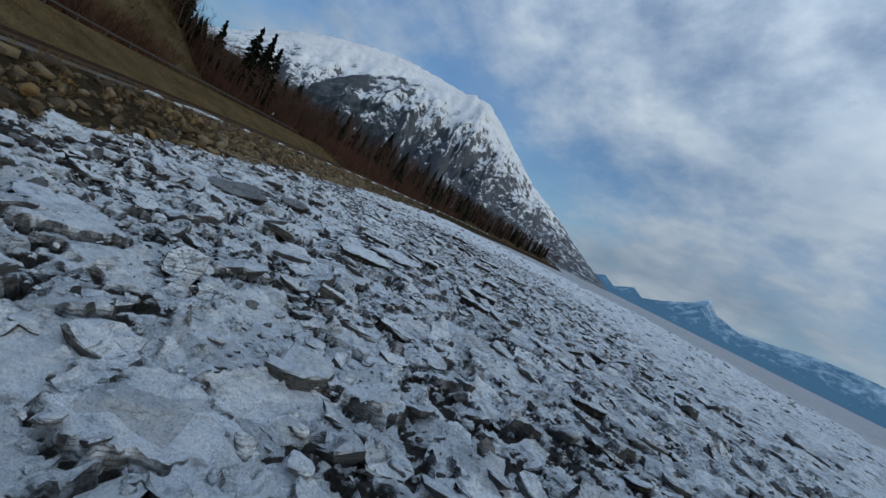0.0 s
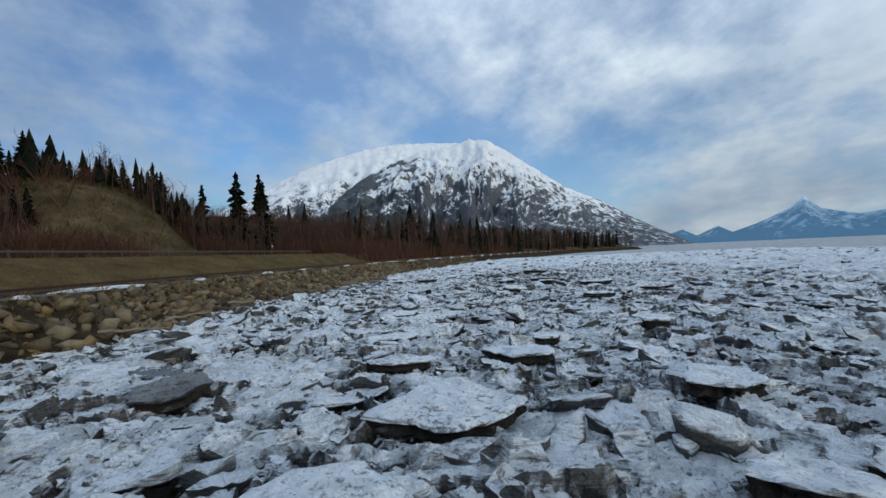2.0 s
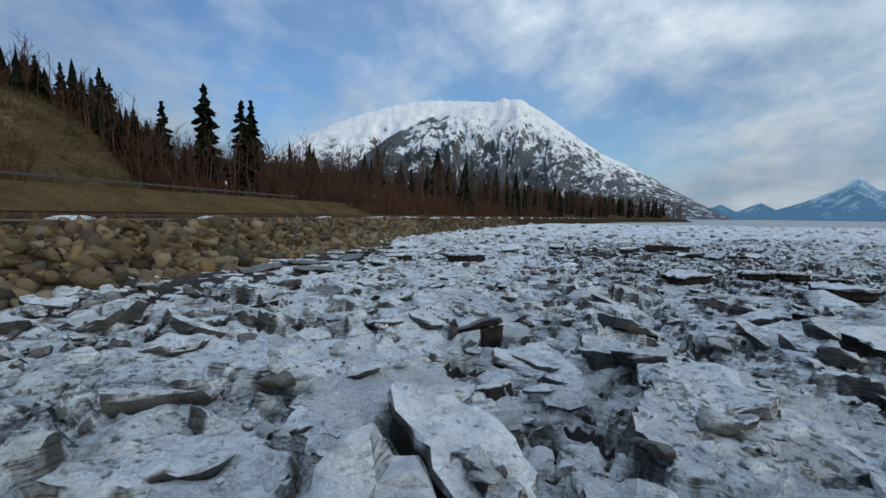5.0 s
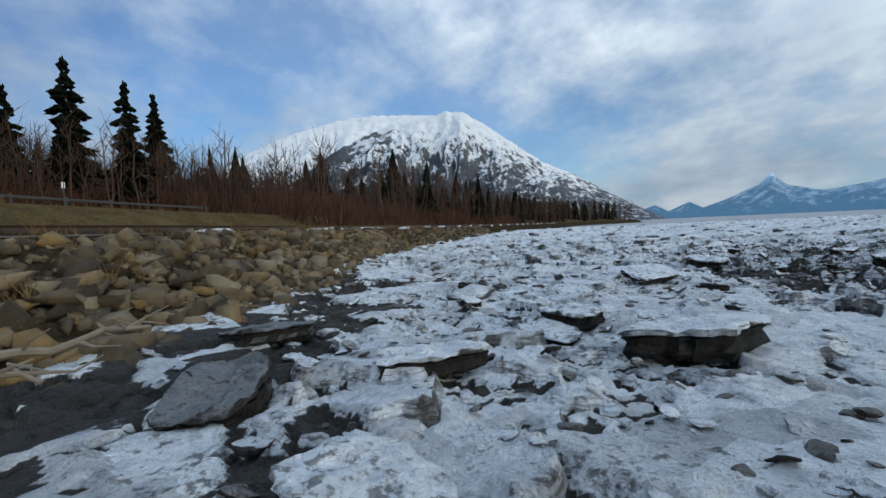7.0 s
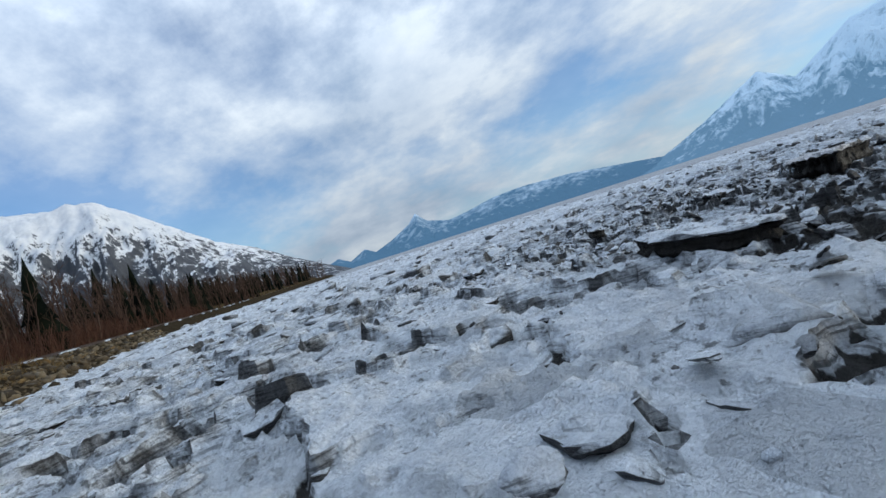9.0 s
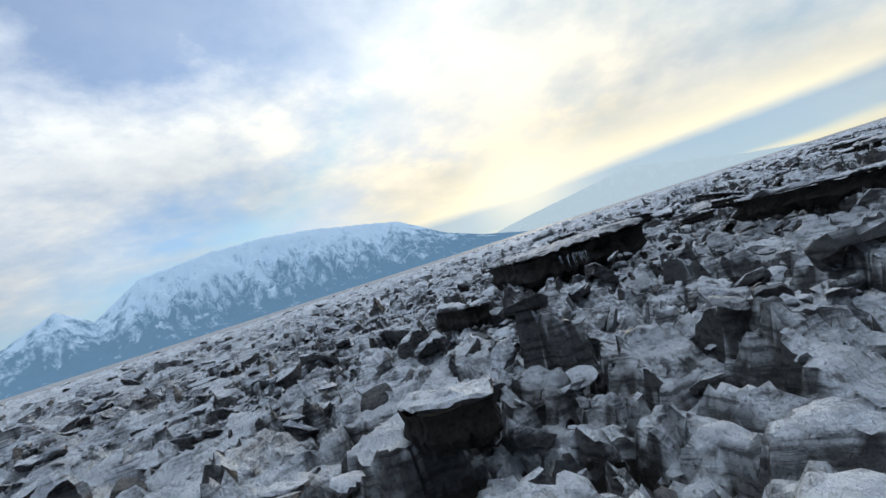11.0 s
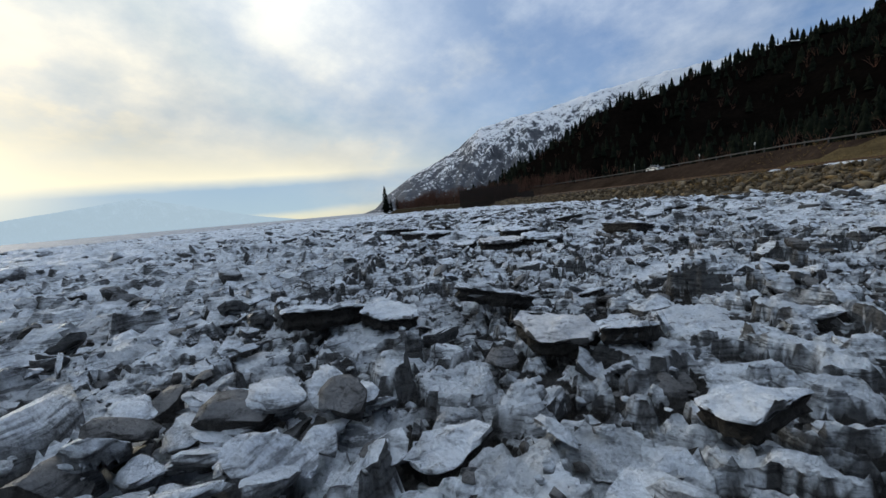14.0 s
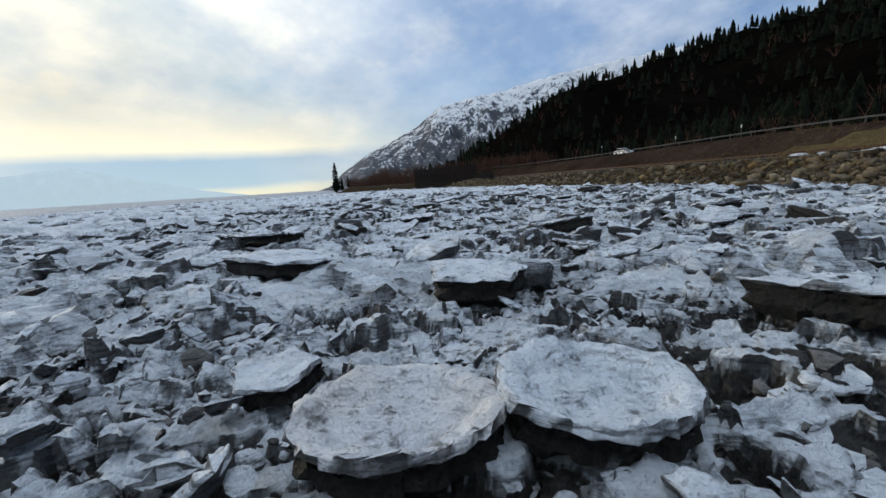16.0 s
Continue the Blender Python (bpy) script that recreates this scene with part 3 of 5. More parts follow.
# ---- mountains ----
def ridge_mesh(name, az, el, dist, back, material, steps=150, rows=26, rough=0.10, seed=1, sharp=1.0, foot=-5.0):
    """A mountain range whose crest stands at the given bearings and elevations, dist metres off, falling to its foot in front and behind."""
    a = np.linspace(az[0], az[-1], steps)
    order = np.argsort(az)
    crest = np.interp(a, np.array(az, float)[order], np.array(el, float)[order])
    u = np.r_[np.linspace(0, 1, rows), np.linspace(1, 2, rows // 2)[1:]]
    A, U = np.meshgrid(a, u, indexing="ij")
    R = dist - back * (1 - U)
    top = dist * np.tan(np.radians(crest))[:, None]
    f = np.where(U <= 1, U ** sharp, np.maximum(0, 1 - (U - 1) * 1.2))
    n = value_noise(A * 0.42 + 1.5 * U, U * 5, seed, 6, 0.6) - 0.5
    gully = np.abs(value_noise(A * 0.33 + 0.8 * value_noise(A * 0.3, U * 3, seed + 5, 3), U * 2.0, seed + 7, 5, 0.6) - 0.5) * 2
    Z = foot + top * f + top * (rough * 2.2 * n - rough * 1.6 * gully) * np.sin(np.pi * np.clip(U, 0, 1)) 
    Z = Z + top * 0.025 * (value_noise(A * 1.6, U * 0 + 1, seed + 3, 3) - 0.5) * smooth_step(0.8, 1, U)
    th = np.radians(A)
    X, Y = -np.sin(th) * R, 40 + np.cos(th) * R
    f_ = grid_faces(steps, len(u))
    return new(name, mesh_from(name, np.stack([X.ravel(), Y.ravel(), Z.ravel()], 1), f_, material, smooth=True))


tagged(ridge_mesh("mountain", (32, 29, 27, 25.3, 22.5, 19.9, 16.2, 12.4, 8.0, 5.7, 3.6, 1.7, -1.2, -6.1, -10.1, -13.8, -17.3, -20), (1.5, 3.6, 5.0, 6.4, 8.3, 10.2, 12.0, 13.4, 14.0, 14.7, 14.5, 13.4, 11.4, 7.9, 6.0, 3.6, 1.6, 0.2),
                  3300, 1500, M_MOUNTAIN, 300, 90, 0.15, 4, 1.15), "broad snow-covered mountain with dark rock and forest patches", "mountain", kind="structure")
tagged(ridge_mesh("mountain_shoulder", (52, 44, 38, 33.4, 31.5, 29.5, 26.8, 22.6, 18.9, 15.3, 10.8, 6.4, 2.0, -2.0), (2.5, 3.8, 5.6, 7.6, 8.7, 10.0, 11.4, 12.9, 13.9, 14.4, 14.5, 14.2, 11.5, 7.0),
                  3900, 1500, M_SHOULDER, 200, 60, 0.10, 6, 1.1), "smooth snowy mountain shoulder behind the nearer peak", "mountain", kind="structure")
# pale tops stand for snow and for mist painted into the colour
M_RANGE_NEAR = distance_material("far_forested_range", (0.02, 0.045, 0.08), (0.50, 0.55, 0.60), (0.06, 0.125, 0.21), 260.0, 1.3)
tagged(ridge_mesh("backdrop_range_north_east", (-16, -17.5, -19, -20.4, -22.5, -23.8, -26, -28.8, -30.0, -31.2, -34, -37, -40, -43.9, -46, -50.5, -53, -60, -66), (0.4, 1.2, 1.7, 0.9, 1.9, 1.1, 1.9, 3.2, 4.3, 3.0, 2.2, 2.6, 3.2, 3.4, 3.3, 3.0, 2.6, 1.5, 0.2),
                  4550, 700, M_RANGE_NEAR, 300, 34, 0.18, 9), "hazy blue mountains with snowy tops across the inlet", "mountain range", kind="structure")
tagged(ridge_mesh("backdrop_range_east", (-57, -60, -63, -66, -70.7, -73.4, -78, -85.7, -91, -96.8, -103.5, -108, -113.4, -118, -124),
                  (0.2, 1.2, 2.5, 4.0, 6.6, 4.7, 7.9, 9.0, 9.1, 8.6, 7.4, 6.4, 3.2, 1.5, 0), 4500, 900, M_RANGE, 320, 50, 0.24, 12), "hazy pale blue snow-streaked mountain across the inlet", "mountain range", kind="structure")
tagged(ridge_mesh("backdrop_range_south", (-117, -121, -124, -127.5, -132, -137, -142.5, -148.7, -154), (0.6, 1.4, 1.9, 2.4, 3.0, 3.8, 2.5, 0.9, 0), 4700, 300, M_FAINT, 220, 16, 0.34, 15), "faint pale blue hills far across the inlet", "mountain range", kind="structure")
tagged(ridge_mesh("mountain_south", (-160, -163, -164.6, -168, -171.4, -174.4, -177.3, -182, -185.3, -192, -200, -212), (-0.3, 0.6, 2.2, 4.4, 5.9, 7.4, 9.6, 10.6, 10.9, 12.2, 13.0, 13.4), 2300, 900, M_MOUNTAIN_SOUTH, 160, 50, 0.20, 21), "steep rocky mountainside dusted with snow", "mountain", kind="structure")


# ---- scattering ----
def turned(verts, yaw, pitch, roll):
    return verts @ np.array(Euler((pitch, roll, yaw)).to_matrix()).T


def scatter(name, variants, places, material, smooth=False, angle=None):
    """One mesh of many copies: places are rows of x, y, z, size x, size y, size z, yaw, pitch, roll."""
    vs, fs, base = [], [], 0
    for n, p in enumerate(places):
        v, f = variants[n % len(variants)]
        vs.append(turned(v * p[3:6], p[6], p[7], p[8]) + p[0:3])
        fs.append(f + base)
        base += len(v)
    return new(name, mesh_from(name, np.concatenate(vs), np.concatenate(fs), material, smooth=smooth, angle=angle))


def outline(rng, n, ragged, round_pan=False):
    """Angles and radii of a snapped edge about 1 across: a few straight breaks that meet in corners, with bays and chips."""
    cuts = int(rng.integers(4, 8))
    turn = (np.arange(cuts) + rng.uniform(-0.32, 0.32, cuts)) * (2 * np.pi / cuts) + rng.uniform(0, 6.28)
    far = rng.uniform(0.36, 0.52, cuts) if not round_pan else np.full(cuts, 0.5)
    a = np.linspace(0, 2 * np.pi, n, endpoint=False) + rng.uniform(-0.35, 0.35, n) * (2 * np.pi / n)
    c = np.cos(a[:, None] - turn[None])
    r = np.minimum(np.min(np.where(c > 0.05, far[None] / np.maximum(c, 0.05), 9.0), axis=1), 0.66)
    if round_pan:
        r = 0.6 * 0.5 + 0.4 * np.minimum(r, 0.5)
    for waves, amp in ((7, 0.16), (13, 0.14), (29, 0.10)):
        if waves * 1.3 < n:
            k = rng.uniform(-1, 1, waves)
            r = r * (1 + ragged * amp * np.interp(a % (2 * np.pi), np.linspace(0, 2 * np.pi, waves + 1), np.r_[k, k[0]]))
    return a, r * (1 + ragged * (0.12 if n < 34 else 0.06) * rng.uniform(-1, 1, n))


def stack(rng, a, r, levels):
    """Loops of vertices, one for each (scale, scale jitter, height, height jitter), closed on top. Triangles."""
    n, loops = len(a), []
    for q, jq, z, jz in levels:
        k = q * (1 + jq * rng.uniform(-1, 1, n))
        loops.append(np.stack([np.cos(a) * r * k, np.sin(a) * r * k, z + jz * rng.uniform(-1, 1, n)], 1))
    verts = np.concatenate(loops + [np.array([[0, 0, levels[-1][2] + levels[-1][3] * rng.uniform(-1, 1)]])])
    i = np.arange(n)
    j = (i + 1) % n
    f = []
    for l in range(len(loops) - 1):
        f += [np.stack([l * n + i, l * n + j, l * n + j + n], 1), np.stack([l * n + i, l * n + j + n, l * n + i + n], 1)]
    last = (len(loops) - 1) * n
    f.append(np.stack([last + i, last + j, np.full(n, len(verts) - 1)], 1))
    return verts, np.concatenate(f)


def slab_shape(rng, n=9, ragged=0.5):
    """A broken block of ice about 1 across and 1 thick, its top at 0."""
    a, r = outline(rng, n, ragged)
    return stack(rng, a, r, [(0.75, 0.25, -1.0, 0.15), (1.0, 0.16, -0.22, 0.2), (0.72, 0.22, 0.0, 0.16)])


rng = np.random.default_rng(7)


def hull_shape(rng, n=13, flat=0.8):
    """An angular broken stone, about 1 across."""
    bm = bmesh.new()
    for _ in range(n):
        v = Vector(rng.normal(size=3)).normalized() * rng.uniform(0.40, 0.56)
        bm.verts.new((v.x, v.y * 0.9, v.z * flat))
    got = bmesh.ops.convex_hull(bm, input=bm.verts)
    bmesh.ops.delete(bm, geom=[g for g in got["geom_interior"] if isinstance(g, bmesh.types.BMVert)], context="VERTS")
    bmesh.ops.triangulate(bm, faces=bm.faces)
    bm.verts.index_update()
    v = np.array([tuple(q.co) for q in bm.verts])
    f = np.array([[q.index for q in t.verts] for t in bm.faces])
    bm.free()
    return v, f


# ---- where the large floes lie: x, y, top, length, width, thickness, yaw, tilt, label ----
WHITE = "clean white ice floe lying on grey rubble ice"
DARK = "wet dark grey slab of muddy ice"
HERO = [
    (1.15, 77.95, 0.57, 2.8, 1.35, 0.56, -172, (1, -2), "long thick ice slab with snowy top and black undercut side"),
    (-1.95, 75.7, 0.42, 2.0, 0.9, 0.35, -142, (-4, 3), "long ice slab lying tilted on rubble ice"),
    (2.05, 63.65, 0.34, 1.35, 1.1, 0.30, -174, (4, 0), "rounded pan of layered ice with a broken rim"),
    (0.75, 63.4, 0.36, 1.3, 1.25, 0.32, 175, (3, 3), "rounded pan of white ice with an upturned rim"),
    (3.3, 62.7, 0.26, 0.8, 0.7, 0.22, -157, (5, -6), ""), (1.4, 59.6, 0.42, 1.7, 1.4, 0.42, 154, (0, 0), ""), (5.4, 57.0, 0.40, 3.0, 1.5, 0.40, 163, (0, 2), ""),
    (-2.4, 61.6, 0.42, 1.5, 1.2, 0.4, 155, (-9, 4), ""), (0.95, 77.7, 0.665, 0.62, 0.32, 0.08, -160, (5, -4), "small snowy chunk of ice lying on a larger slab"), (4.3, 72.3, 0.38, 1.35, 0.8, 0.26, -137, (-8, 5), WHITE), (3.4, 72.3, 0.32, 0.95, 0.6, 0.2, 139, (3, 6), WHITE),
    (2.0, 71.8, 0.36, 1.1, 0.9, 0.2, 153, (-16, 4), ""), (1.45, 73.3, 0.28, 0.85, 0.6, 0.22, 155, (10, 8), "stained plate of layered ice with a dark edge"),
    (-9.8, 73.9, 0.36, 1.5, 1.4, 0.2, -75, (4, 8), WHITE), (-13.4, 67.9, 0.12, 1.3, 1.0, 0.25, -60, (2, 2), WHITE), (-14.7, 66.7, 0.10, 0.9, 0.8, 0.25, 20, (0, 3), WHITE), (-6.6, 77.4, 0.36, 2.2, 1.2, 0.36, -84, (0, 2), ""), (-12.9, 68.7, 0.30, 1.2, 1.1, 0.3, -87, (0, 0), ""),
    (-17.3, 65.0, 0.30, 1.3, 1.5, 0.35, 40, (6, -10), DARK), (-15.2, 65.9, 0.34, 1.3, 0.8, 0.3, 25, (0, 0), ""), (-15.2, 63.4, 0.24, 1.3, 1.0, 0.3, 7, (0, 3), ""), (-11.6, 66.9, 0.40, 1.7, 1.2, 0.4, 6, (-3, -3), ""),
    (-5.4, 36.6, 0.36, 2.0, 1.5, 0.35, 21, (8, 0), ""), (-6.9, 34.7, 0.22, 2.2, 1.7, 0.25, 23, (0, 0), WHITE), (-7.0, 38.8, 0.36, 2.1, 1.2, 0.3, 37, (4, 0), ""), (-5.9, 33.2, 0.22, 1.8, 1.4, 0.25, 28, (0, 0), WHITE),
    (-3.5, 21.6, 0.34, 3.2, 2.4, 0.4, 51, (3, 2), WHITE), (-2.4, 25.6, 0.34, 2.7, 2.6, 0.4, 7, (4, -2), WHITE), (2.6, 23.1, 0.32, 1.8, 1.4, 0.35, 8, (-4, 4), ""), (-9.6, 26.4, 0.34, 1.9, 1.6, 0.4, 24, (10, 0), DARK), (-11.0, 22.0, 0.32, 3.0, 2.6, 0.4, 62, (5, -8), DARK),
    (-18.6, 62.3, 0.22, 1.9, 1.2, 0.3, 30, (4, 3), DARK), (-18.3, 68.0, 0.24, 1.7, 1.3, 0.3, 80, (-5, 6), DARK), (-19.0, 59.6, 0.22, 2.2, 1.3, 0.3, 55, (3, -6), DARK), (-17.0, 60.5, 0.18, 1.6, 1.2, 0.3, 10, (2, 2), DARK),
    (0.5, 74.9, 0.26, 0.5, 0.4, 0.16, 20, (4, 4), WHITE), (0.75, 73.3, 0.26, 0.7, 0.5, 0.16, 40, (12, -9), WHITE),
    (0.05, 80.35, 0.28, 1.0, 0.55, 0.3, 8, (5, 0), "lump of snow-capped ice"), (-3.4, 81.95, 0.34, 0.55, 0.4, 0.22, 30, (6, 4), WHITE),
    (-0.2, 32.6, 0.32, 1.5, 1.0, 0.3, 60, (2, 3), WHITE), (-1.1, 30.3, 0.32, 2.3, 1.3, 0.35, -30, (3, -3), WHITE), (4.3, 36.0, 0.36, 1.8, 1.3, 0.4, -10, (5, 4), ""), (-4.5, 29.3, 0.28, 2.0, 1.2, 0.3, 10, (0, 2), WHITE),
    (3.3, 27.5, 0.36, 3.0, 1.8, 0.4, 70, (2, 5), ""), (-1.5, 52.6, 0.4, 1.6, 1.2, 0.4, 10, (10, 5), ""), (4.0, 47.0, 0.36, 2.4, 1.7, 0.35, 20, (0, 3), ""), (8.5, 51.5, 0.4, 2.8, 1.8, 0.4, -10, (4, 0), ""),
]

# ---- loose ice blocks between the plates ----
BLOCKS = [slab_shape(rng, int(rng.integers(6, 9))) for _ in range(24)]


def lump_shape(rng, fine=2):
    """A broken chunk of layered ice, about 1 across, knocked flat on many sides, without its hidden underside."""
    bm = bmesh.new()
    bmesh.ops.create_icosphere(bm, subdivisions=fine, radius=0.62)
    bm.verts.index_update()
    v = np.array([tuple(q.co) for q in bm.verts])
    f = np.array([[q.index for q in t.verts] for t in bm.faces])
    bm.free()
    for k in range(7):
        n = rng.normal(size=3) * (1, 1, 1.3)
        n = n / np.linalg.norm(n) if k else np.array([rng.normal(0, 0.25), rng.normal(0, 0.25), 1.0])
        over = np.maximum(0, v @ n - rng.uniform(0.22, 0.44))
        v = v - n * over[:, None] * 0.80
    waves = 0.0
    for k in (5.0, 10.0, 19.0)[:fine]:
        waves = waves + np.sin(v @ (rng.normal(size=3) * k) + rng.uniform(0, 6.28)) * 0.46 / k
    waves = waves + 0.20 * (value_noise(v[:, 0] * 5 + 2.1 * v[:, 2] + 9, v[:, 1] * 5 - 2.7 * v[:, 2] + 9, int(rng.integers(999)), 3, 0.6) - 0.5) * (fine > 1)
    ledge = 0.05 * np.sign(np.sin(v[:, 2] * 21 + rng.uniform(0, 6) + 3 * v[:, 0] * rng.normal()))
    v = v * (1 + waves + ledge * (fine > 2) + (0.04 if fine > 2 else 0.085) * rng.uniform(-1, 1, len(v)))[:, None]
    f = f[v[f].mean(1)[:, 2] > -0.22]
    used, f = np.unique(f, return_inverse=True)
    return v[used], f.reshape(-1, 3)


LUMPS = [lump_shape(rng) for _ in range(30)]
FINE_LUMPS = [lump_shape(rng, 3) for _ in range(24)]
CRUMBS = [lump_shape(rng, 1) for _ in range(24)]


def plate_shape(rng, n=13):
    """A broken plate of ice about 1 across, its uneven top at 0 and its edge undercut."""
    a, r = outline(rng, n, 0.7)
    v, f = stack(rng, a, r, [(0.70, 0.15, -1.0, 0.1), (0.92, 0.1, -0.5, 0.15), (1.0, 0.06, -0.12, 0.06), (0.93, 0.05, 0.0, 0.08), (0.55, 0.12, 0.0, 0.2)])
    v[:, 2] += 0.9 * (value_noise(v[:, 0] * 4 + 3 * n, v[:, 1] * 4, int(rng.integers(999)), 3, 0.6) - 0.5)
    return v, f


PLATES = [plate_shape(rng, int(rng.integers(11, 16))) for _ in range(36)]


def block_places(box, count, small, large, tilt, power=2.2):
    x = rng.uniform(box[0], box[1], count)
    y = rng.uniform(box[2], box[3], count)
    ok = x > shore(y) + 0.2
    for h in HERO:
        ok &= np.hypot(x - h[0], y - h[1]) > 0.46 * max(h[3], h[4])
    x, y = x[ok], y[ok]
    size = small + (large - small) * rng.random(len(x)) ** power
    z = ice_height(x, y, False)
    z = np.maximum(z, -0.18) + size * 0.12
    return np.stack([x, y, z, size, size * rng.uniform(0.6, 1.0, len(x)), size * rng.uniform(0.22, 0.55, len(x)), rng.uniform(0, 6.28, len(x)), rng.normal(0, tilt, len(x)), rng.normal(0, tilt, len(x))], 1)


BLOCK_LABEL = "tumbled lumps of grey-white ice with muddy sides"
STRIP = (-7.5, 8.0, 59.5, 86.5)


def lump_rows(box, count, small, large, power, tilt=0.5, thick=(0.5, 0.95)):
    rows = block_places(box, count, small, large, tilt, power)
    rows[:, 5] = rows[:, 3] * rng.uniform(thick[0], thick[1], len(rows))
    return rows


heap = lump_rows((2.9, 4.7, 74.4, 76.0), 60, 0.18, 0.5, 1.0, 0.3, (0.35, 0.6))
heap[:, 2] = 0.05 + 0.26 * rng.random(len(heap))
rows = np.concatenate([heap, lump_rows(STRIP, 2000, 0.09, 0.36, 2.4, 0.5, (0.22, 0.60)), lump_rows((-17.0, -7.0, 56.5, 76.0), 700, 0.07, 0.30, 1.9, 0.3, (0.2, 0.5)), lump_rows(STRIP, 7000, 0.04, 0.13, 1.0, 0.8, (0.4, 0.9))])
rows[len(heap):, 2] += 0.20 * (value_noise(rows[len(heap):, 0] / 1.1, rows[len(heap):, 1] / 1.1, 61, 2) - 0.42) + 0.08 * (rows[len(heap):, 3] > 0.26)
muddy = rng.random(len(rows)) < 0.02 - 0.15 * smooth_step(76, 81, rows[:, 1]) + 0.30 * smooth_step(29, 10, rows[:, 0] - shore(rows[:, 1])) + 0.7 * (value_noise(rows[:, 0] / 2.3, rows[:, 1] / 2.3, 88, 2) - 0.5)
# lumps lying in low gaps take the dark ice too, as painted gap shade
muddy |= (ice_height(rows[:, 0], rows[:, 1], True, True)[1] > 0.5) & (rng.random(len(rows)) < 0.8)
large = rows[:, 3] > 0.24
tiny = rows[:, 3] < 0.13
BLOCK_MESHES = [mesh_from("ice_block", v, f, M_LUMP, angle=55) for v, f in FINE_LUMPS]
for n, p in enumerate(rows[large & ~muddy][:290]):
    ob = new("ice_block", BLOCK_MESHES[n % 24])
    ob.matrix_world = Matrix.LocRotScale(p[:3], Euler((p[7], p[8], p[6])), p[3:6])
    tagged(ob, "knocked lump of grey-white ice on rubble ice" if p[3] < 0.3 else "large half-rounded block of grey-white ice on rubble", "ice block", "loose blocks on the rubble ice")
if (large & ~muddy).sum() > 290:
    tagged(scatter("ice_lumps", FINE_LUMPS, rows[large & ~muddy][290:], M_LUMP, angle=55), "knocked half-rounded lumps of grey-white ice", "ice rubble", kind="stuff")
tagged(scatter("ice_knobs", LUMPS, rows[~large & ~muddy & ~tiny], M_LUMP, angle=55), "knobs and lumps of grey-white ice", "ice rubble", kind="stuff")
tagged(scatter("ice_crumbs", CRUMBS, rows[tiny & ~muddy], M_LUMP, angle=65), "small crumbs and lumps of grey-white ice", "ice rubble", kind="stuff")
tagged(scatter("muddy_ice_crumbs", CRUMBS, rows[muddy & tiny], M_SILT_SHADED, angle=60), "small silty dark grey ice crumbs with painted gap shade", "ice rubble", kind="stuff")
tagged(scatter("muddy_ice_lumps", LUMPS, rows[muddy & ~tiny], M_SILT_SHADED, angle=42), "silty dark grey lumps of ice with painted gap shade", "ice rubble", kind="stuff")
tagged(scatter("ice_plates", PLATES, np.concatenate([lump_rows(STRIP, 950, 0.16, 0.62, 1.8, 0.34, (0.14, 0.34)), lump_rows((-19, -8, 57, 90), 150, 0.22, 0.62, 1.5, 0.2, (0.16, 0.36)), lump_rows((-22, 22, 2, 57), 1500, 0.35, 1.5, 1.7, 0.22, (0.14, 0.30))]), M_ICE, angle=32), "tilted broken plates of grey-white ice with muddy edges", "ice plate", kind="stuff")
rows = np.concatenate([lump_rows((-20, 16, 4, 57), 3000, 0.12, 0.50, 2.4, 0.45, (0.25, 0.7)), lump_rows((9, 24, 57, 100), 400, 0.2, 0.6, 2.0, 0.4), lump_rows((-17, 9, 2, 57), 7000, 0.06, 0.17, 1.2, 0.7, (0.4, 0.9))])
rows[:, 2] += 0.22 * (value_noise(rows[:, 0] / 1.4, rows[:, 1] / 1.4, 67, 2) - 0.45)
muddy = rng.random(len(rows)) < 0.16 + 1.1 * (value_noise(rows[:, 0] / 2.6, rows[:, 1] / 2.6, 89, 2) - 0.5) + 0.25 * smooth_step(10, 2, rows[:, 0] - shore(rows[:, 1]))
# blocks and chips down in the gaps are coloured dark to stand for shade
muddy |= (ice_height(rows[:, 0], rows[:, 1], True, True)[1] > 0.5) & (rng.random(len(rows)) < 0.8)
tiny = rows[:, 3] < 0.17
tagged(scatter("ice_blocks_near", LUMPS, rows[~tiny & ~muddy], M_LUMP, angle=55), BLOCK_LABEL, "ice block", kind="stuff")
tagged(scatter("muddy_ice_blocks", LUMPS, rows[~tiny & muddy], M_SILT_SHADED, angle=42), "silty brownish blocks of ice with painted gap shade", "ice block", kind="stuff")
tagged(scatter("ice_chips", CRUMBS, rows[tiny & ~muddy], M_LUMP, angle=65), "small chips and crumbs of grey-white ice", "ice rubble", kind="stuff")
tagged(scatter("muddy_ice_chips", CRUMBS, rows[tiny & muddy], M_SILT_SHADED, angle=60), "small silty brownish ice chips with painted gap shade", "ice rubble", kind="stuff")
tagged(scatter("ice_blocks_far", BLOCKS, block_places(MID, 3200, 0.4, 1.9, 0.25, 2.6), M_ICE), "tumbled blocks of grey-white ice with muddy sides", "ice block", kind="stuff")


# ---- large floes ----
M_ICICLE = Mat("clear_ice")
M_ICICLE.b.inputs["Transmission Weight"].default_value = 0.75
M_ICICLE.b.inputs["IOR"].default_value = 1.31
M_ICICLE = M_ICICLE.done((0.75, 0.80, 0.85), 0.15, M_ICICLE.noise(30.0, 3), 0.3, 0.01)


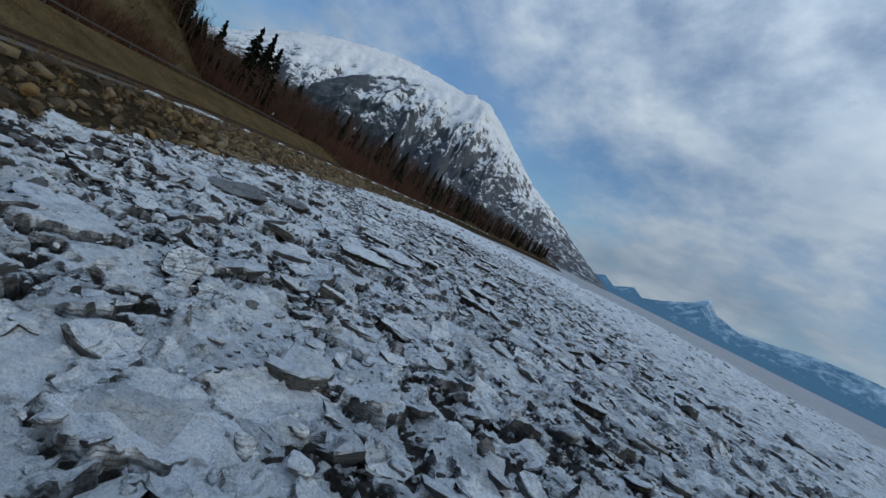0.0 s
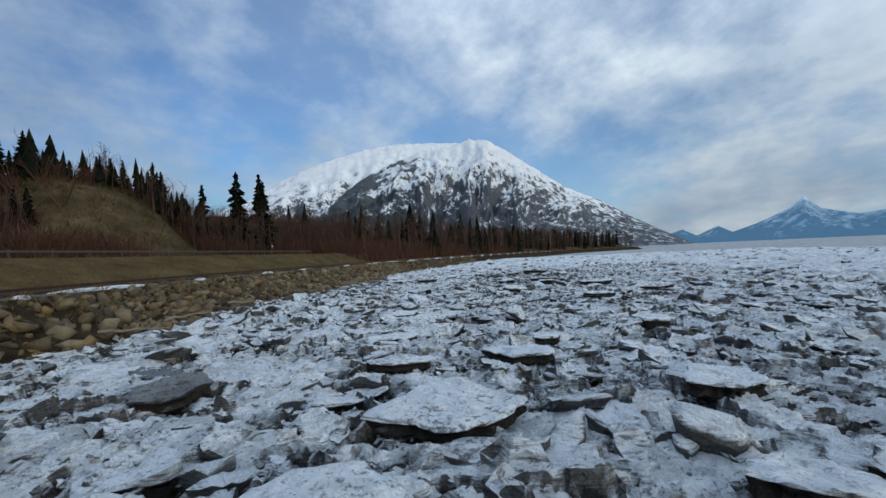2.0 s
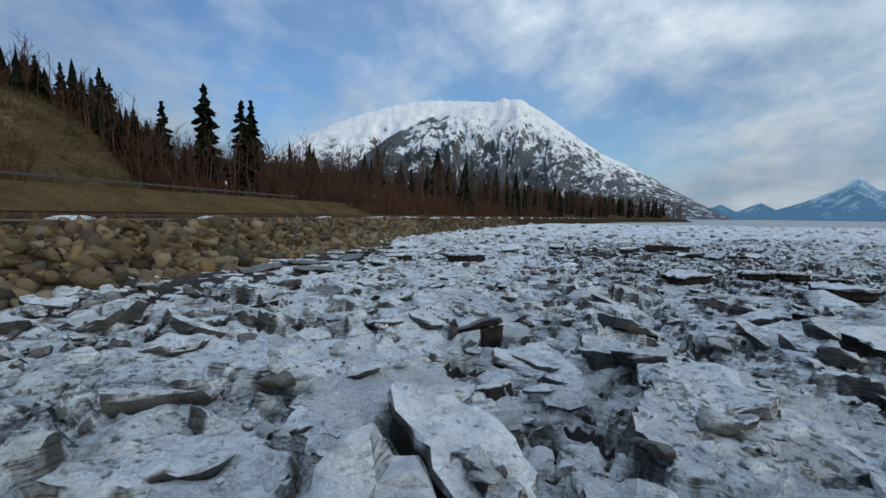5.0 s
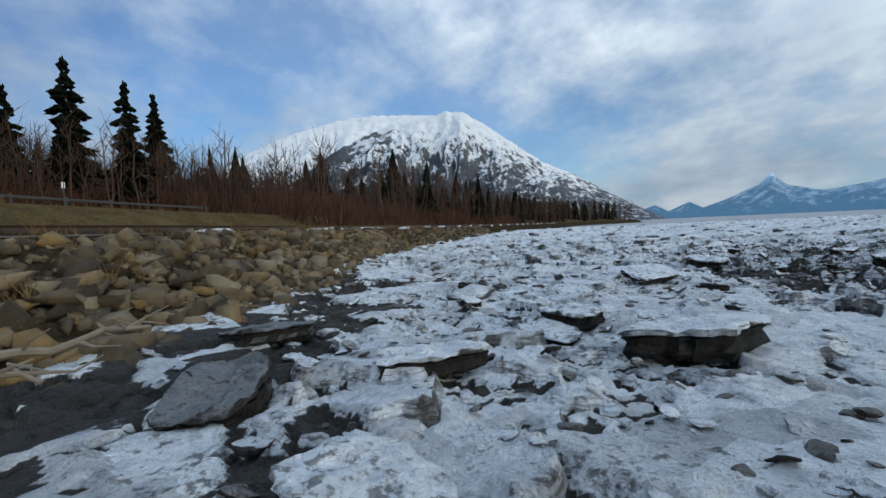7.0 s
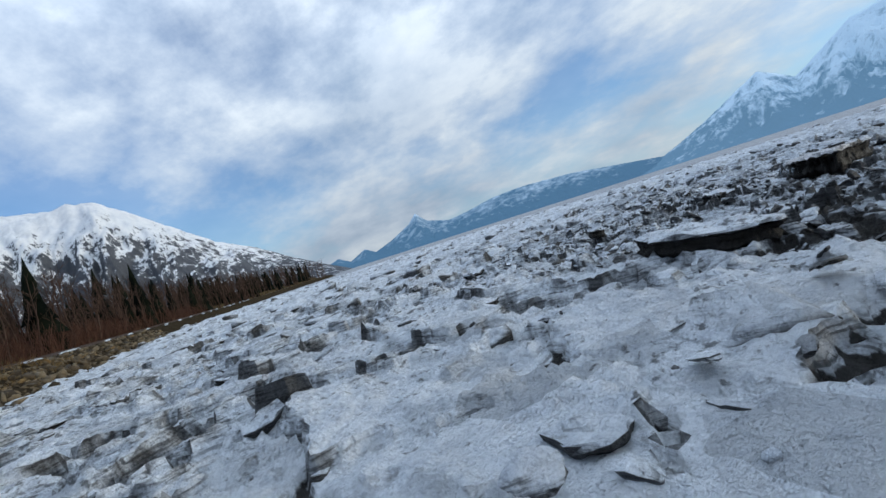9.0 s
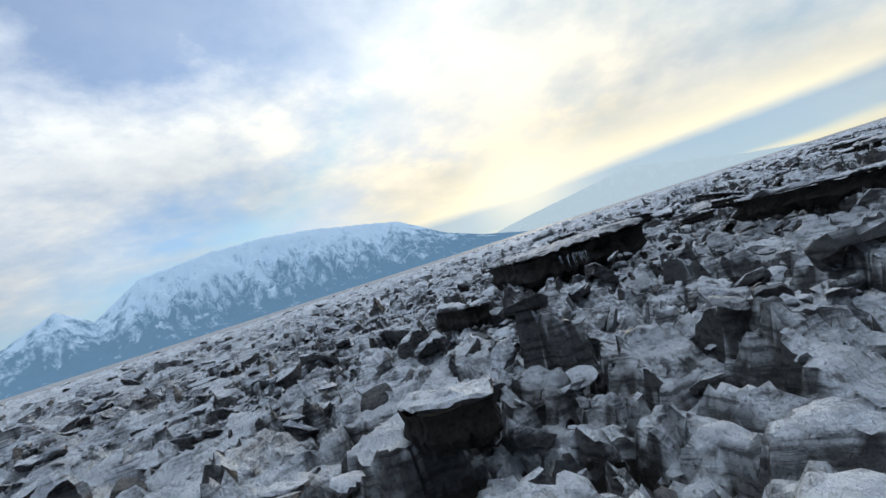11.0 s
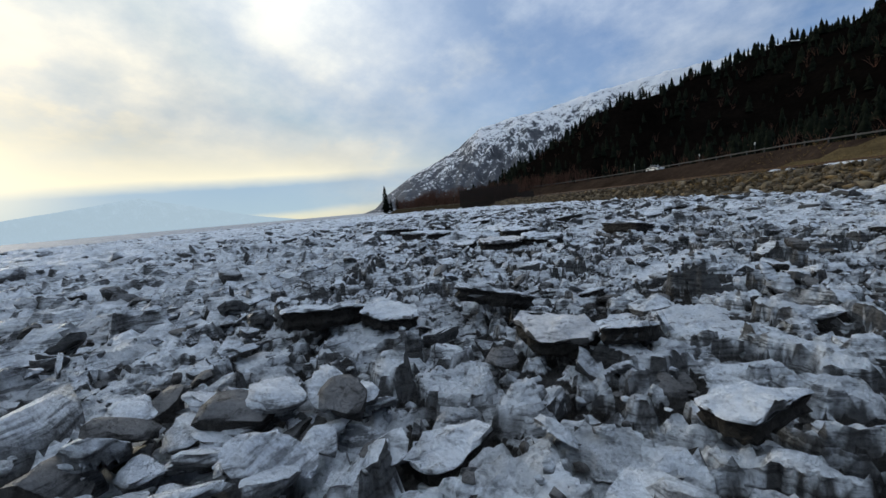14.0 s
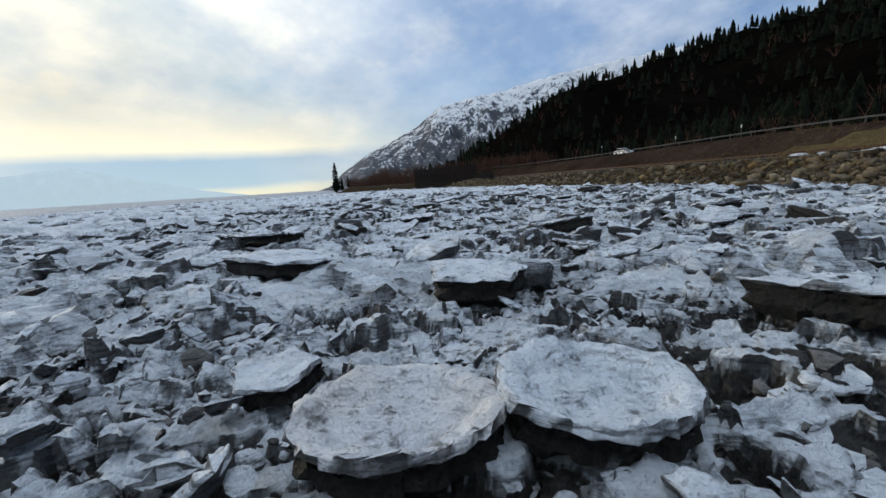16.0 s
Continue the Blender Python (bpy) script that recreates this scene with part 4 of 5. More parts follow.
def floe_meshes(seed, size, n=40, dark=False, ragged=0.6, tops=(0.88, 0.76, 0.63, 0.5, 0.36, 0.2), pan=False, cover=None):
    """The muddy, shade-darkened body and the snow crust of a floe of that length, width and thickness."""
    r = np.random.default_rng(1000 + seed)
    a, rad = outline(r, n, ragged, pan)
    v, f = stack(r, a, rad, [(0.80, 0.12, -1.0, 0.1), (0.97, 0.05, -0.72, 0.1), (0.90, 0.06, -0.45, 0.1), (0.985, 0.03, -0.20, 0.04), (0.88, 0.02, -0.42, 0.02)])
    body = mesh_from("ice_floe", v * size, f, M_ICE_DARK if dark else M_BODY, angle=30)
    v, f = stack(r, a, rad, [(0.93, 0.03, -0.17, 0.03), (1.015, 0.025, -0.12, 0.05), (0.985, 0.015, -0.02, 0.03)] + [(q, 0.05, 0.0, 0.015) for q in tops])
    lift = value_noise(v[:, 0] * size[0] * 3.4 + seed, v[:, 1] * size[1] * 3.4, seed, 4, 0.65) - 0.5
    v[2 * n:, 2] += 0.19 / size[2] * lift[2 * n:] * np.minimum(1, 0.3 + 0.9 * size[0])
    if pan:
        v[2 * n:, 2] += 0.10 / size[2] * (smooth_step(0.5, 0.9, np.hypot(v[2 * n:, 0], v[2 * n:, 1]) * 2) - 0.6)
    crust = mesh_from("snow_crust", v * size, f, M_ICE_DARK if dark else cover or M_SNOW, angle=50)
    return body, crust


def floe(x, y, top, yaw, tilt, meshes, label="", scale=None):
    ob = new("ice_floe", meshes[0])
    ob.matrix_world = pose(x, y, top, tilt[0], tilt[1], yaw)
    if scale:
        ob.scale = scale
    crust = new("snow_crust", meshes[1])
    crust.parent = ob
    return tagged(ob, label or "thick floe of ice with a snowy top and dark muddy sides", "ice floe", "broken floes on the frozen inlet")


for n, (x, y, top, l, w, th, yaw, tilt, lab) in enumerate(HERO):
    floe(x, y, top, yaw, tilt, floe_meshes(n, (l, w, th), 72 if n < 4 else 44, lab == DARK, 0.3 if " pan " in lab else 0.45, tuple(np.linspace(0.94, 0.08, 15)) if n < 4 else (0.9, 0.8, 0.7, 0.6, 0.5, 0.4, 0.3, 0.15), " pan " in lab, M_SLAB if "slab with" in lab or "layered" in lab else None), lab)

# icicles under the overhanging end of the long slab
slab = bpy.data.objects["ice_floe"]
bpy.context.view_layer.update()
inverse = slab.matrix_world.inverted()
for n in range(15):
    bm = bmesh.new()
    bmesh.ops.create_cone(bm, segments=7, radius1=0.002, radius2=rng.uniform(0.005, 0.011), depth=rng.uniform(0.06, 0.20), cap_ends=True)
    low = min(v.co.z for v in bm.verts)
    bmesh.ops.translate(bm, verts=bm.verts, vec=inverse @ Vector((-0.38 + 0.52 * rng.random(), 78.30 + 0.30 * rng.random(), 0.42)) + Vector((0, 0, low)))
    part("icicle", bm, M_ICICLE, slab, "clear hanging icicle")

FLOE_MESHES = [floe_meshes(300 + n, (1, rng.uniform(0.55, 0.95), rng.uniform(0.16, 0.32)), 26, n % 4 == 0, 0.75) for n in range(18)]
made = [(h[0], h[1], h[3] / 2) for h in HERO]
count = 0
while count < 250:
    x, y = rng.uniform(-20, 20), rng.uniform(6, 100)
    size = rng.uniform(0.7, 2.3) if rng.random() < 0.6 else rng.uniform(0.6, 1.1)
    if y > 56 and x > -20:
        size = rng.uniform(0.30, 0.70)
    if x < shore(y) + 0.9 or any(math.hypot(x - a, y - b) < r + size * 0.5 for a, b, r in made):
        continue
    made.append((x, y, size / 2))
    h = float(ice_height(np.array(x), np.array(y), False))
    kind = count % 18 + (count % 18 % 4 == 0 and (y > 56 or x > -9))
    floe(x, y, max(0.02, min(h + 0.08 * size ** 0.5, 0.26)), rng.uniform(0, 360), (rng.normal(0, 11), rng.normal(0, 11)), FLOE_MESHES[kind],
         DARK if kind % 4 == 0 else "", (size, size, max(0.7, size)))
    count += 1


# ---- riprap bank ----
STONES = [hull_shape(rng, int(rng.integers(8, 12)), rng.uniform(0.65, 0.95)) for _ in range(18)]
STONE_MESHES = [mesh_from("boulder", v, f, M_ROCK) for v, f in STONES]
stone_places = []
for _ in range(9400):
    y = rng.uniform(-85, 165) if rng.random() < 0.5 else rng.uniform(34, 100)
    d = rng.uniform(-1.2, 4.7)
    size = rng.uniform(0.24, 0.62) if rng.random() < 0.78 else rng.uniform(0.62, 1.2)
    x = float(shore(y)) - d
    z = float(np.interp(d, [-1.5, 0, 4.3, 5.0], [-0.35, 0.05, RAIL_Z - 0.1, RAIL_Z])) + size * rng.uniform(-0.02, 0.14)
    if d > 4.0:
        size, z = size * 0.6, z - 0.15
    stone_places.append((x, y, z, size * rng.uniform(0.85, 1.25), size * rng.uniform(0.8, 1.1), size * rng.uniform(0.75, 1.0), rng.uniform(0, 6.28), rng.uniform(-0.5, 0.5), rng.uniform(-0.5, 0.5)))
stone_places.sort(key=lambda p: -(p[3] * (26 < p[1] < 96)))
for n, p in enumerate(stone_places[:300]):
    ob = new("boulder", STONE_MESHES[n % 18])
    ob.matrix_world = Matrix.LocRotScale(p[:3], Euler((p[7], p[8], p[6])), p[3:6])
    tagged(ob, "angular brown boulder in the riprap bank", "boulder", "boulders of the riprap bank")
tagged(scatter("riprap", STONES, stone_places[300:], M_HEAP), "heaped angular brown riprap stones below the railway", "riprap", kind="stuff")


def prism(a, b, ra, rb):
    """A three-sided tapered bar: vertices and triangles."""
    a, b = np.asarray(a, float), np.asarray(b, float)
    d = (b - a) / (np.linalg.norm(b - a) + 1e-9)
    u = np.cross(d, (0.3, 0.5, 0.8))
    u /= np.linalg.norm(u)
    w = np.cross(d, u)
    v = np.array([p + r * (math.cos(t) * u + math.sin(t) * w) for p, r in ((a, ra), (b, rb)) for t in (0, 2.094, 4.189)])
    return v, np.array([(0, 1, 4), (0, 4, 3), (1, 2, 5), (1, 5, 4), (2, 0, 3), (2, 3, 5)])


def joined(pieces):
    vs, fs, base = [], [], 0
    for v, f in pieces:
        vs.append(v), fs.append(f + base)
        base += len(v)
    return np.concatenate(vs), np.concatenate(fs)


def wood_material(name, dark, light):
    k = Mat(name)
    n, i = k.noise(3.0, 4, 0.6), k.island()
    c = k.mix(i, dark, light)
    return k.done(k.mix(0.5, c, k.ramp(n, (0.25, 0.5), (0.75, 1.1)), "MULTIPLY"), 1.0, n, 0.4, 0.03, spec=0.05)


# ---- dead grass ----
def tuft_shape(rng, blades=7):
    out = []
    for _ in range(blades):
        an, lean = rng.uniform(0, 6.28), rng.uniform(0.15, 0.7)
        a = np.array([math.cos(an), math.sin(an), 0]) * rng.uniform(0, 0.25)
        b = a + np.array([math.cos(an) * lean, math.sin(an) * lean, rng.uniform(0.5, 1.0)])
        out.append(prism(a, b, 0.022, 0.006))
    return joined(out)


M_STRAW = wood_material("dead_grass_blades", (0.12, 0.078, 0.03), (0.26, 0.17, 0.07))
TUFTS = [tuft_shape(np.random.default_rng(200 + n)) for n in range(8)]
rows = []
for _ in range(2300):
    y = rng.uniform(8, 125)
    d = rng.uniform(1.2, 5.4) if rng.random() < 0.5 else rng.uniform(9.6, 22)
    x = float(shore(y)) - d
    h = rng.uniform(0.18, 0.5) if rng.random() < 0.85 or d > 6 else rng.uniform(0.4, 0.6)
    rows.append((x, y, float(land(np.array(x), np.array(y))) - 0.03 + (0.2 if d < 4.3 else 0), h, h, h, rng.uniform(0, 6.28), 0, 0))
tagged(scatter("dead_grass", TUFTS, rows, M_STRAW), "tufts of dead ochre grass by the railway", "grass", kind="stuff")


rows = []
r = np.random.default_rng(260)
while len(rows) < 900:
    x, y = r.uniform(-110, -55), r.uniform(60, 125)
    if not bare_face(np.array(x), np.array(y)) or float(shore(y)) - x < 37:
        continue
    h = r.uniform(0.5, 1.5) * (1.6 if r.random() < 0.12 else 1.0)
    rows.append((x, y, float(land(np.array(x), np.array(y))) - 0.1, h * 1.2, h * 1.2, h, r.uniform(0, 6.28), 0, 0))
tagged(scatter("dry_growth", TUFTS, rows, wood_material("dull_dry_growth", (0.05, 0.036, 0.018), (0.14, 0.10, 0.052))), "dull brown dry growth on the bare face of the mound", "grass", kind="stuff")


# ---- railway ----
def sweep(name, path, profile, material, parent=None, closed=True):
    """A bar along a path of points: the profile lies across it, as (sideways, up)."""
    path = np.asarray(path, float)
    t = np.gradient(path, axis=0)
    side = np.stack([t[:, 1], -t[:, 0], 0 * t[:, 0]], 1)
    side /= np.linalg.norm(side, axis=1)[:, None]
    prof = np.asarray(profile, float)
    v = path[:, None] + side[:, None] * prof[None, :, 0, None] + np.array([0, 0, 1.0]) * prof[None, :, 1, None]
    m = len(prof)
    v = np.concatenate([v, v[:, :1]], 1) if closed else v
    f = grid_faces(len(path), v.shape[1])
    ob = new(name, mesh_from(name, v.reshape(-1, 3), f, material))
    ob.parent = parent
    return ob


def along(d, z, y0, y1, step):
    y = np.arange(y0, y1 + step / 2, step)
    return np.stack([shore(y) - d, y, np.broadcast_to(z(y) if callable(z) else z, y.shape)], 1)


def plain(name, color, rough=0.6, metal=0.0, scale=8.0):
    k = Mat(name)
    n = k.noise(scale, 5, 0.6)
    c = k.mix(0.5, color, k.ramp(n, (0.25, 0.45), (0.75, 1.1)), "MULTIPLY")
    return k.done(c, rough, n, 0.3, 0.02, metal)


M_RAIL = plain("rusty_rail_steel", (0.085, 0.05, 0.032), 0.6, 0.6)
M_TIE = plain("tarred_timber", (0.045, 0.034, 0.026), 0.9)
M_GALV = plain("galvanised_steel", (0.075, 0.072, 0.068), 0.75, 0.1)
M_WOOD = plain("weathered_driftwood", (0.22, 0.185, 0.14), 0.9)
M_PILE = plain("blackened_pile_wood", (0.012, 0.009, 0.008), 0.95)
M_WHITE = plain("white_car_paint", (0.82, 0.82, 0.82), 0.3)
M_GLASS = plain("dark_car_glass", (0.02, 0.022, 0.025), 0.08)
M_TYRE = plain("tyre_rubber", (0.02, 0.02, 0.02), 0.9)
M_LAMP = plain("red_lamp_lens", (0.5, 0.02, 0.015), 0.3)

track = tagged(new("railway_track"), "single railway track with rusty rails on dark ties", "railway track")
track.location = (0, 0, 0)
HEAD = [(-0.07, 0), (-0.07, 0.02), (-0.015, 0.04), (-0.015, 0.12), (-0.036, 0.13), (-0.036, 0.17), (0.036, 0.17), (0.036, 0.13), (0.015, 0.12), (0.015, 0.04), (0.07, 0.02), (0.07, 0)]
for d in (6.3, 7.735):
    sweep("rail", along(d, RAIL_Z + 0.16, -150, 250, 2.0), HEAD, M_RAIL, track)
tie = mesh_from("tie", np.array([(x, y, z) for x in (-1.25, 1.25) for y in (-0.115, 0.115) for z in (0, 0.17)]),
                np.array([(0, 1, 3, 2), (4, 6, 7, 5), (0, 4, 5, 1), (2, 3, 7, 6), (1, 5, 7, 3), (0, 2, 6, 4)]), M_TIE)
y = 18.0
for n in range(160):
    ob = new("tie", tie)
    ob.parent = track
    turn = math.atan2(float(shore(y + 1) - shore(y - 1)), 2.0)
    ob.matrix_world = pose(float(shore(y)) - 7.02, y, RAIL_Z, 0, 0, -math.degrees(turn))
    y += 0.61

# ---- guardrail by the road ----
guard = tagged(new("guardrail"), "galvanised highway guardrail on short posts", "guardrail")
BEAM = [(0.0, 0.06), (0.03, 0.09), (0.03, 0.13), (0.0, 0.155), (0.03, 0.18), (0.03, 0.22), (0.0, 0.25), (-0.012, 0.25), (-0.012, 0.06)]
sweep("beam", along(23.6, lambda y: road_z(y) + 0.48, -150, 104, 2.0), BEAM, M_GALV, guard)
post_v = np.array([(x, y, z) for x in (-0.06, 0.06) for y in (-0.05, 0.05) for z in (-0.3, 0.85)])
post_me = mesh_from("post", post_v, np.array([(0, 1, 3, 2), (4, 6, 7, 5), (0, 4, 5, 1), (2, 3, 7, 6), (1, 5, 7, 3), (0, 2, 6, 4)]), M_GALV)
for y in np.arange(-150, 105, 3.8):
    ob = new("post", post_me)
    ob.parent = guard
    ob.location = (float(shore(y)) - 23.72, y, float(road_z(y)))


def tube(bm, a, b, ra, rb, sides=6):
    """A tapered round bar from a to b."""
    a, b = Vector(a), Vector(b)
    q = (b - a).to_track_quat("Z", "Y").to_matrix()
    rings = []
    for p, r in ((a, ra), (b, rb)):
        rings.append([bm.verts.new(p + q @ Vector((math.cos(t) * r, math.sin(t) * r, 0))) for t in np.linspace(0, 2 * math.pi, sides, endpoint=False)])
    for i in range(sides):
        bm.faces.new((rings[0][i], rings[0][(i + 1) % sides], rings[1][(i + 1) % sides], rings[1][i]))
    bm.faces.new(rings[0][::-1])
    bm.faces.new(rings[1])


def loft(bm, pts, radii, sides=7):
    """A bent round bar through points, closed at both ends."""
    rings = []
    for i, (p, r) in enumerate(zip(pts, radii)):
        d = Vector(pts[min(i + 1, len(pts) - 1)]) - Vector(pts[max(i - 1, 0)])
        q = d.to_track_quat("Z", "Y").to_matrix()
        rings.append([bm.verts.new(Vector(p) + q @ Vector((math.cos(t) * r, math.sin(t) * r, 0))) for t in np.linspace(0, 2 * math.pi, sides, endpoint=False)])
    for a, b in zip(rings, rings[1:]):
        for i in range(sides):
            bm.faces.new((a[i], a[(i + 1) % sides], b[(i + 1) % sides], b[i]))
    bm.faces.new(rings[0][::-1])
    bm.faces.new(rings[-1])


def marker_post(y, tall):
    bm = bmesh.new()
    tube(bm, (0, 0, -0.3), (0, 0, tall), 0.05, 0.05)
    ob = new("marker_post", None)
    ob.location = (float(shore(y)) - 22.4, y, float(road_z(y)))
    part("pole", bm, M_GALV, ob)
    bm = bmesh.new()
    bmesh.ops.create_cube(bm, size=1, matrix=Matrix.Translation((0, 0, tall - 0.2)) @ Matrix.Diagonal((0.05, 0.26, 0.42, 1)))
    bmesh.ops.bevel(bm, geom=bm.edges, offset=0.015, segments=1, affect="EDGES")
    part("reflector", bm, M_WHITE, ob, "white reflector plate")
    tagged(ob, "slim roadside marker post with a white reflector", "marker post", "marker posts by the road")


for y, tall in ((-37, 2.4), (-12, 1.7), (2, 1.8), (88, 1.7), (128, 1.8)):
    marker_post(y, tall)


# ---- the white car on the road ----
def car(x, y, z, yaw):
    ob = new("car")
    ob.matrix_world = pose(x, y, z, 0, 0, yaw)
    half = [(-2.3, 0.35), (-2.32, 0.75), (-2.15, 0.98), (-1.2, 1.04), (1.15, 1.02), (2.15, 0.88), (2.32, 0.66), (2.3, 0.33)]
    bm = bmesh.new()
    rows = [[bm.verts.new((px, s * w, pz)) for px, pz in half] for s, w in ((-1, 0.82), (-1, 0.90), (1, 0.90), (1, 0.82))]
    for a, b in zip(rows, rows[1:]):
        for i in range(len(half) - 1):
            bm.faces.new((a[i], b[i], b[i + 1], a[i + 1]))
    bm.faces.new(rows[0])
    bm.faces.new(rows[-1][::-1])
    bm.faces.new([r[0] for r in rows][::-1])
    bmesh.ops.recalc_face_normals(bm, faces=bm.faces)
    body = part("body", bm, M_WHITE, ob)

    def cabin(grow, z0, z1):
        b2 = bmesh.new()
        low = [(-1.75, 0.80), (1.25, 0.80), (1.25, -0.80), (-1.75, -0.80)]
        high = [(-1.25, 0.62), (0.45, 0.62), (0.45, -0.62), (-1.25, -0.62)]
        va = [b2.verts.new((a * grow, b * grow, z0)) for a, b in low]
        vb = [b2.verts.new((a * grow, b * grow, z1)) for a, b in high]
        for i in range(4):
            b2.faces.new((va[i], va[(i + 1) % 4], vb[(i + 1) % 4], vb[i]))
        b2.faces.new(vb)
        bmesh.ops.recalc_face_normals(b2, faces=b2.faces)
        return b2

    part("windows", cabin(1.0, 1.0, 1.46), M_GLASS, ob, "dark window glass")
    b2 = bmesh.new()
    bmesh.ops.create_cube(b2, size=1, matrix=Matrix.Translation((-0.4, 0, 1.48)) @ Matrix.Diagonal((1.75, 1.28, 0.06, 1)))
    bmesh.ops.bevel(b2, geom=b2.edges, offset=0.025, segments=2, affect="EDGES")
    part("roof", b2, M_WHITE, ob)
    for px in (-1.4, 1.45):
        for s in (-0.8, 0.8):
            b2 = bmesh.new()
            tube(b2, (px, s - 0.11, 0.33), (px, s + 0.11, 0.33), 0.33, 0.33, 14)
            wheel = part("wheel", b2, M_TYRE, ob)
            b2 = bmesh.new()
            tube(b2, (px, s - 0.13, 0.33), (px, s + 0.13, 0.33), 0.19, 0.19, 10)
            part("rim", b2, M_GALV, wheel)
    for s in (-0.62, 0.62):
        b2 = bmesh.new()
        bmesh.ops.create_cube(b2, size=1, matrix=Matrix.Translation((2.28, s, 0.72)) @ Matrix.Diagonal((0.10, 0.36, 0.14, 1)))
        part("headlight", b2, M_GALV, ob)
        b2 = bmesh.new()
        bmesh.ops.create_cube(b2, size=1, matrix=Matrix.Translation((-2.28, s, 0.80)) @ Matrix.Diagonal((0.10, 0.32, 0.16, 1)))
        part("tail_light", b2, M_LAMP, ob, "red tail light")
    return tagged(ob, "white passenger car on the shore highway", "car")


car(float(shore(-36)) - 26.6, -36.0, float(road_z(-36)) + 0.02, 105)


# ---- driftwood at the foot of the bank ----
def driftwood(x, y, z, yaw, length, seed, branches=5):
    r = np.random.default_rng(seed)
    ob = new("driftwood")
    ob.matrix_world = pose(x, y, z, 0, r.uniform(-8, 8), yaw)
    bm = bmesh.new()
    pts = [Vector((length * (t - 0.5), r.normal(0, 0.06), r.normal(0.08, 0.05))) for t in np.linspace(0, 1, 7)]
    loft(bm, pts, [0.075 - 0.008 * i for i in range(7)])
    part("log", bm, M_WOOD, ob)
    for _ in range(branches):
        p = pts[int(r.integers(1, 6))]
        bm = bmesh.new()
        q = p + Vector((r.uniform(-0.3, 0.4), r.uniform(-0.4, 0.4), r.uniform(-0.15, 0.25)))
        loft(bm, [p, q, q + Vector((r.uniform(0, 0.4), r.uniform(-0.3, 0.3), r.uniform(-0.2, 0.2)))], [0.03, 0.02, 0.008], 5)
        part("branch", bm, M_WOOD, ob)
    return tagged(ob, "bleached driftwood log with broken branches on the riprap", "driftwood", "driftwood along the bank")


driftwood(-18.2, 34.0, 0.42, 28, 2.8, 1, 6)
driftwood(-18.4, 37.5, 0.55, 60, 2.2, 2, 4)
driftwood(-20.3, 66.2, 0.42, 35, 1.8, 3, 8)
driftwood(-20.2, 64.7, 0.36, 20, 1.5, 4, 7)
driftwood(-19.6, 44.5, 0.5, 70, 3.2, 5, 3)


# ---- old snow by the rails ----
M_OLDSNOW = ice_material("old_snow", 0.6, 0.86, 0.2, 0.1, 0.3, 0.0)
for n, (d, y, l, w) in enumerate(((5.1, 38.2, 6.5, 0.9), (5.0, 65.0, 1.8, 0.8), (5.2, 31.0, 2.0, 0.7), (4.9, 47.0, 1.6, 0.5), (5.2, 57.5, 2.2, 0.6), (4.7, 33.5, 1.0, 0.6), (5.1, 79.0, 2.4, 0.5), (36.5, 46.0, 7.0, 4.0), (39.0, 52.0, 5.0, 3.0), *((5.0 + 0.25 * math.sin(k * 2.1), 92.0 + 11.5 * k, 8.5 + 2.5 * math.sin(k * 1.7), 0.75) for k in range(20)))):
    r = np.random.default_rng(50 + n)
    a, rad = outline(r, 26, 0.7)
    v, f = stack(r, a, rad, [(1.05, 0.05, -0.35, 0.0), (0.97, 0.05, -0.02, 0.03), (0.7, 0.1, 0.06, 0.03), (0.35, 0.1, 0.09, 0.03)])
    x = float(shore(y)) - d
    ob = new("snow_patch", mesh_from("snow_patch", v * (w, l, 1), f, M_OLDSNOW, smooth=True))
    ob.location = (x, y, float(land(np.array(x), np.array(y))) + 0.04)
    tagged(ob, "small patch of old white snow on the ground", "snow patch", "snow patches along the rails")


# ---- trees ----
M_TWIG = wood_material("bare_brown_twigs", (0.05, 0.031, 0.023), (0.115, 0.073, 0.054))
M_BUSH = wood_material("reddish_brush", (0.06, 0.031, 0.022), (0.13, 0.068, 0.047))
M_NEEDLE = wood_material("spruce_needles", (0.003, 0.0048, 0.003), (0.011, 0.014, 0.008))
M_BARK = wood_material("spruce_bark", (0.05, 0.038, 0.028), (0.10, 0.08, 0.06))


def bare_tree(rng, limbs=8, twigs=2, spread=0.24):
    """A leafless tree 1 high."""
    out, p = [], np.zeros(3)
    trunk = [p]
    for i in range(4):
        p = p + np.array([rng.normal(0, 0.02), rng.normal(0, 0.02), 0.235])
        trunk.append(p)
    for i in range(4):
        out.append(prism(trunk[i], trunk[i + 1], 0.014 - 0.003 * i, 0.011 - 0.003 * i))
    for _ in range(limbs):
        t = rng.uniform(0.25, 0.95)
        k = min(3, int(t * 4))
        a = trunk[k] + (trunk[k + 1] - trunk[k]) * (t * 4 - k)
        an = rng.uniform(0, 6.28)
        l = spread * rng.uniform(0.5, 1.0) * (1.2 - t * 0.6)
        b = a + np.array([math.cos(an) * l * 0.7, math.sin(an) * l * 0.7, l * rng.uniform(0.6, 1.1)])
        out.append(prism(a, b, 0.0042, 0.0022))
        for _ in range(twigs):
            c = b + np.array([rng.normal(0, 0.05), rng.normal(0, 0.05), rng.uniform(0.02, 0.12)])
            m = a + (b - a) * rng.uniform(0.4, 1.0)
            out.append(prism(m, c, 0.0022, 0.001))
    return joined(out)


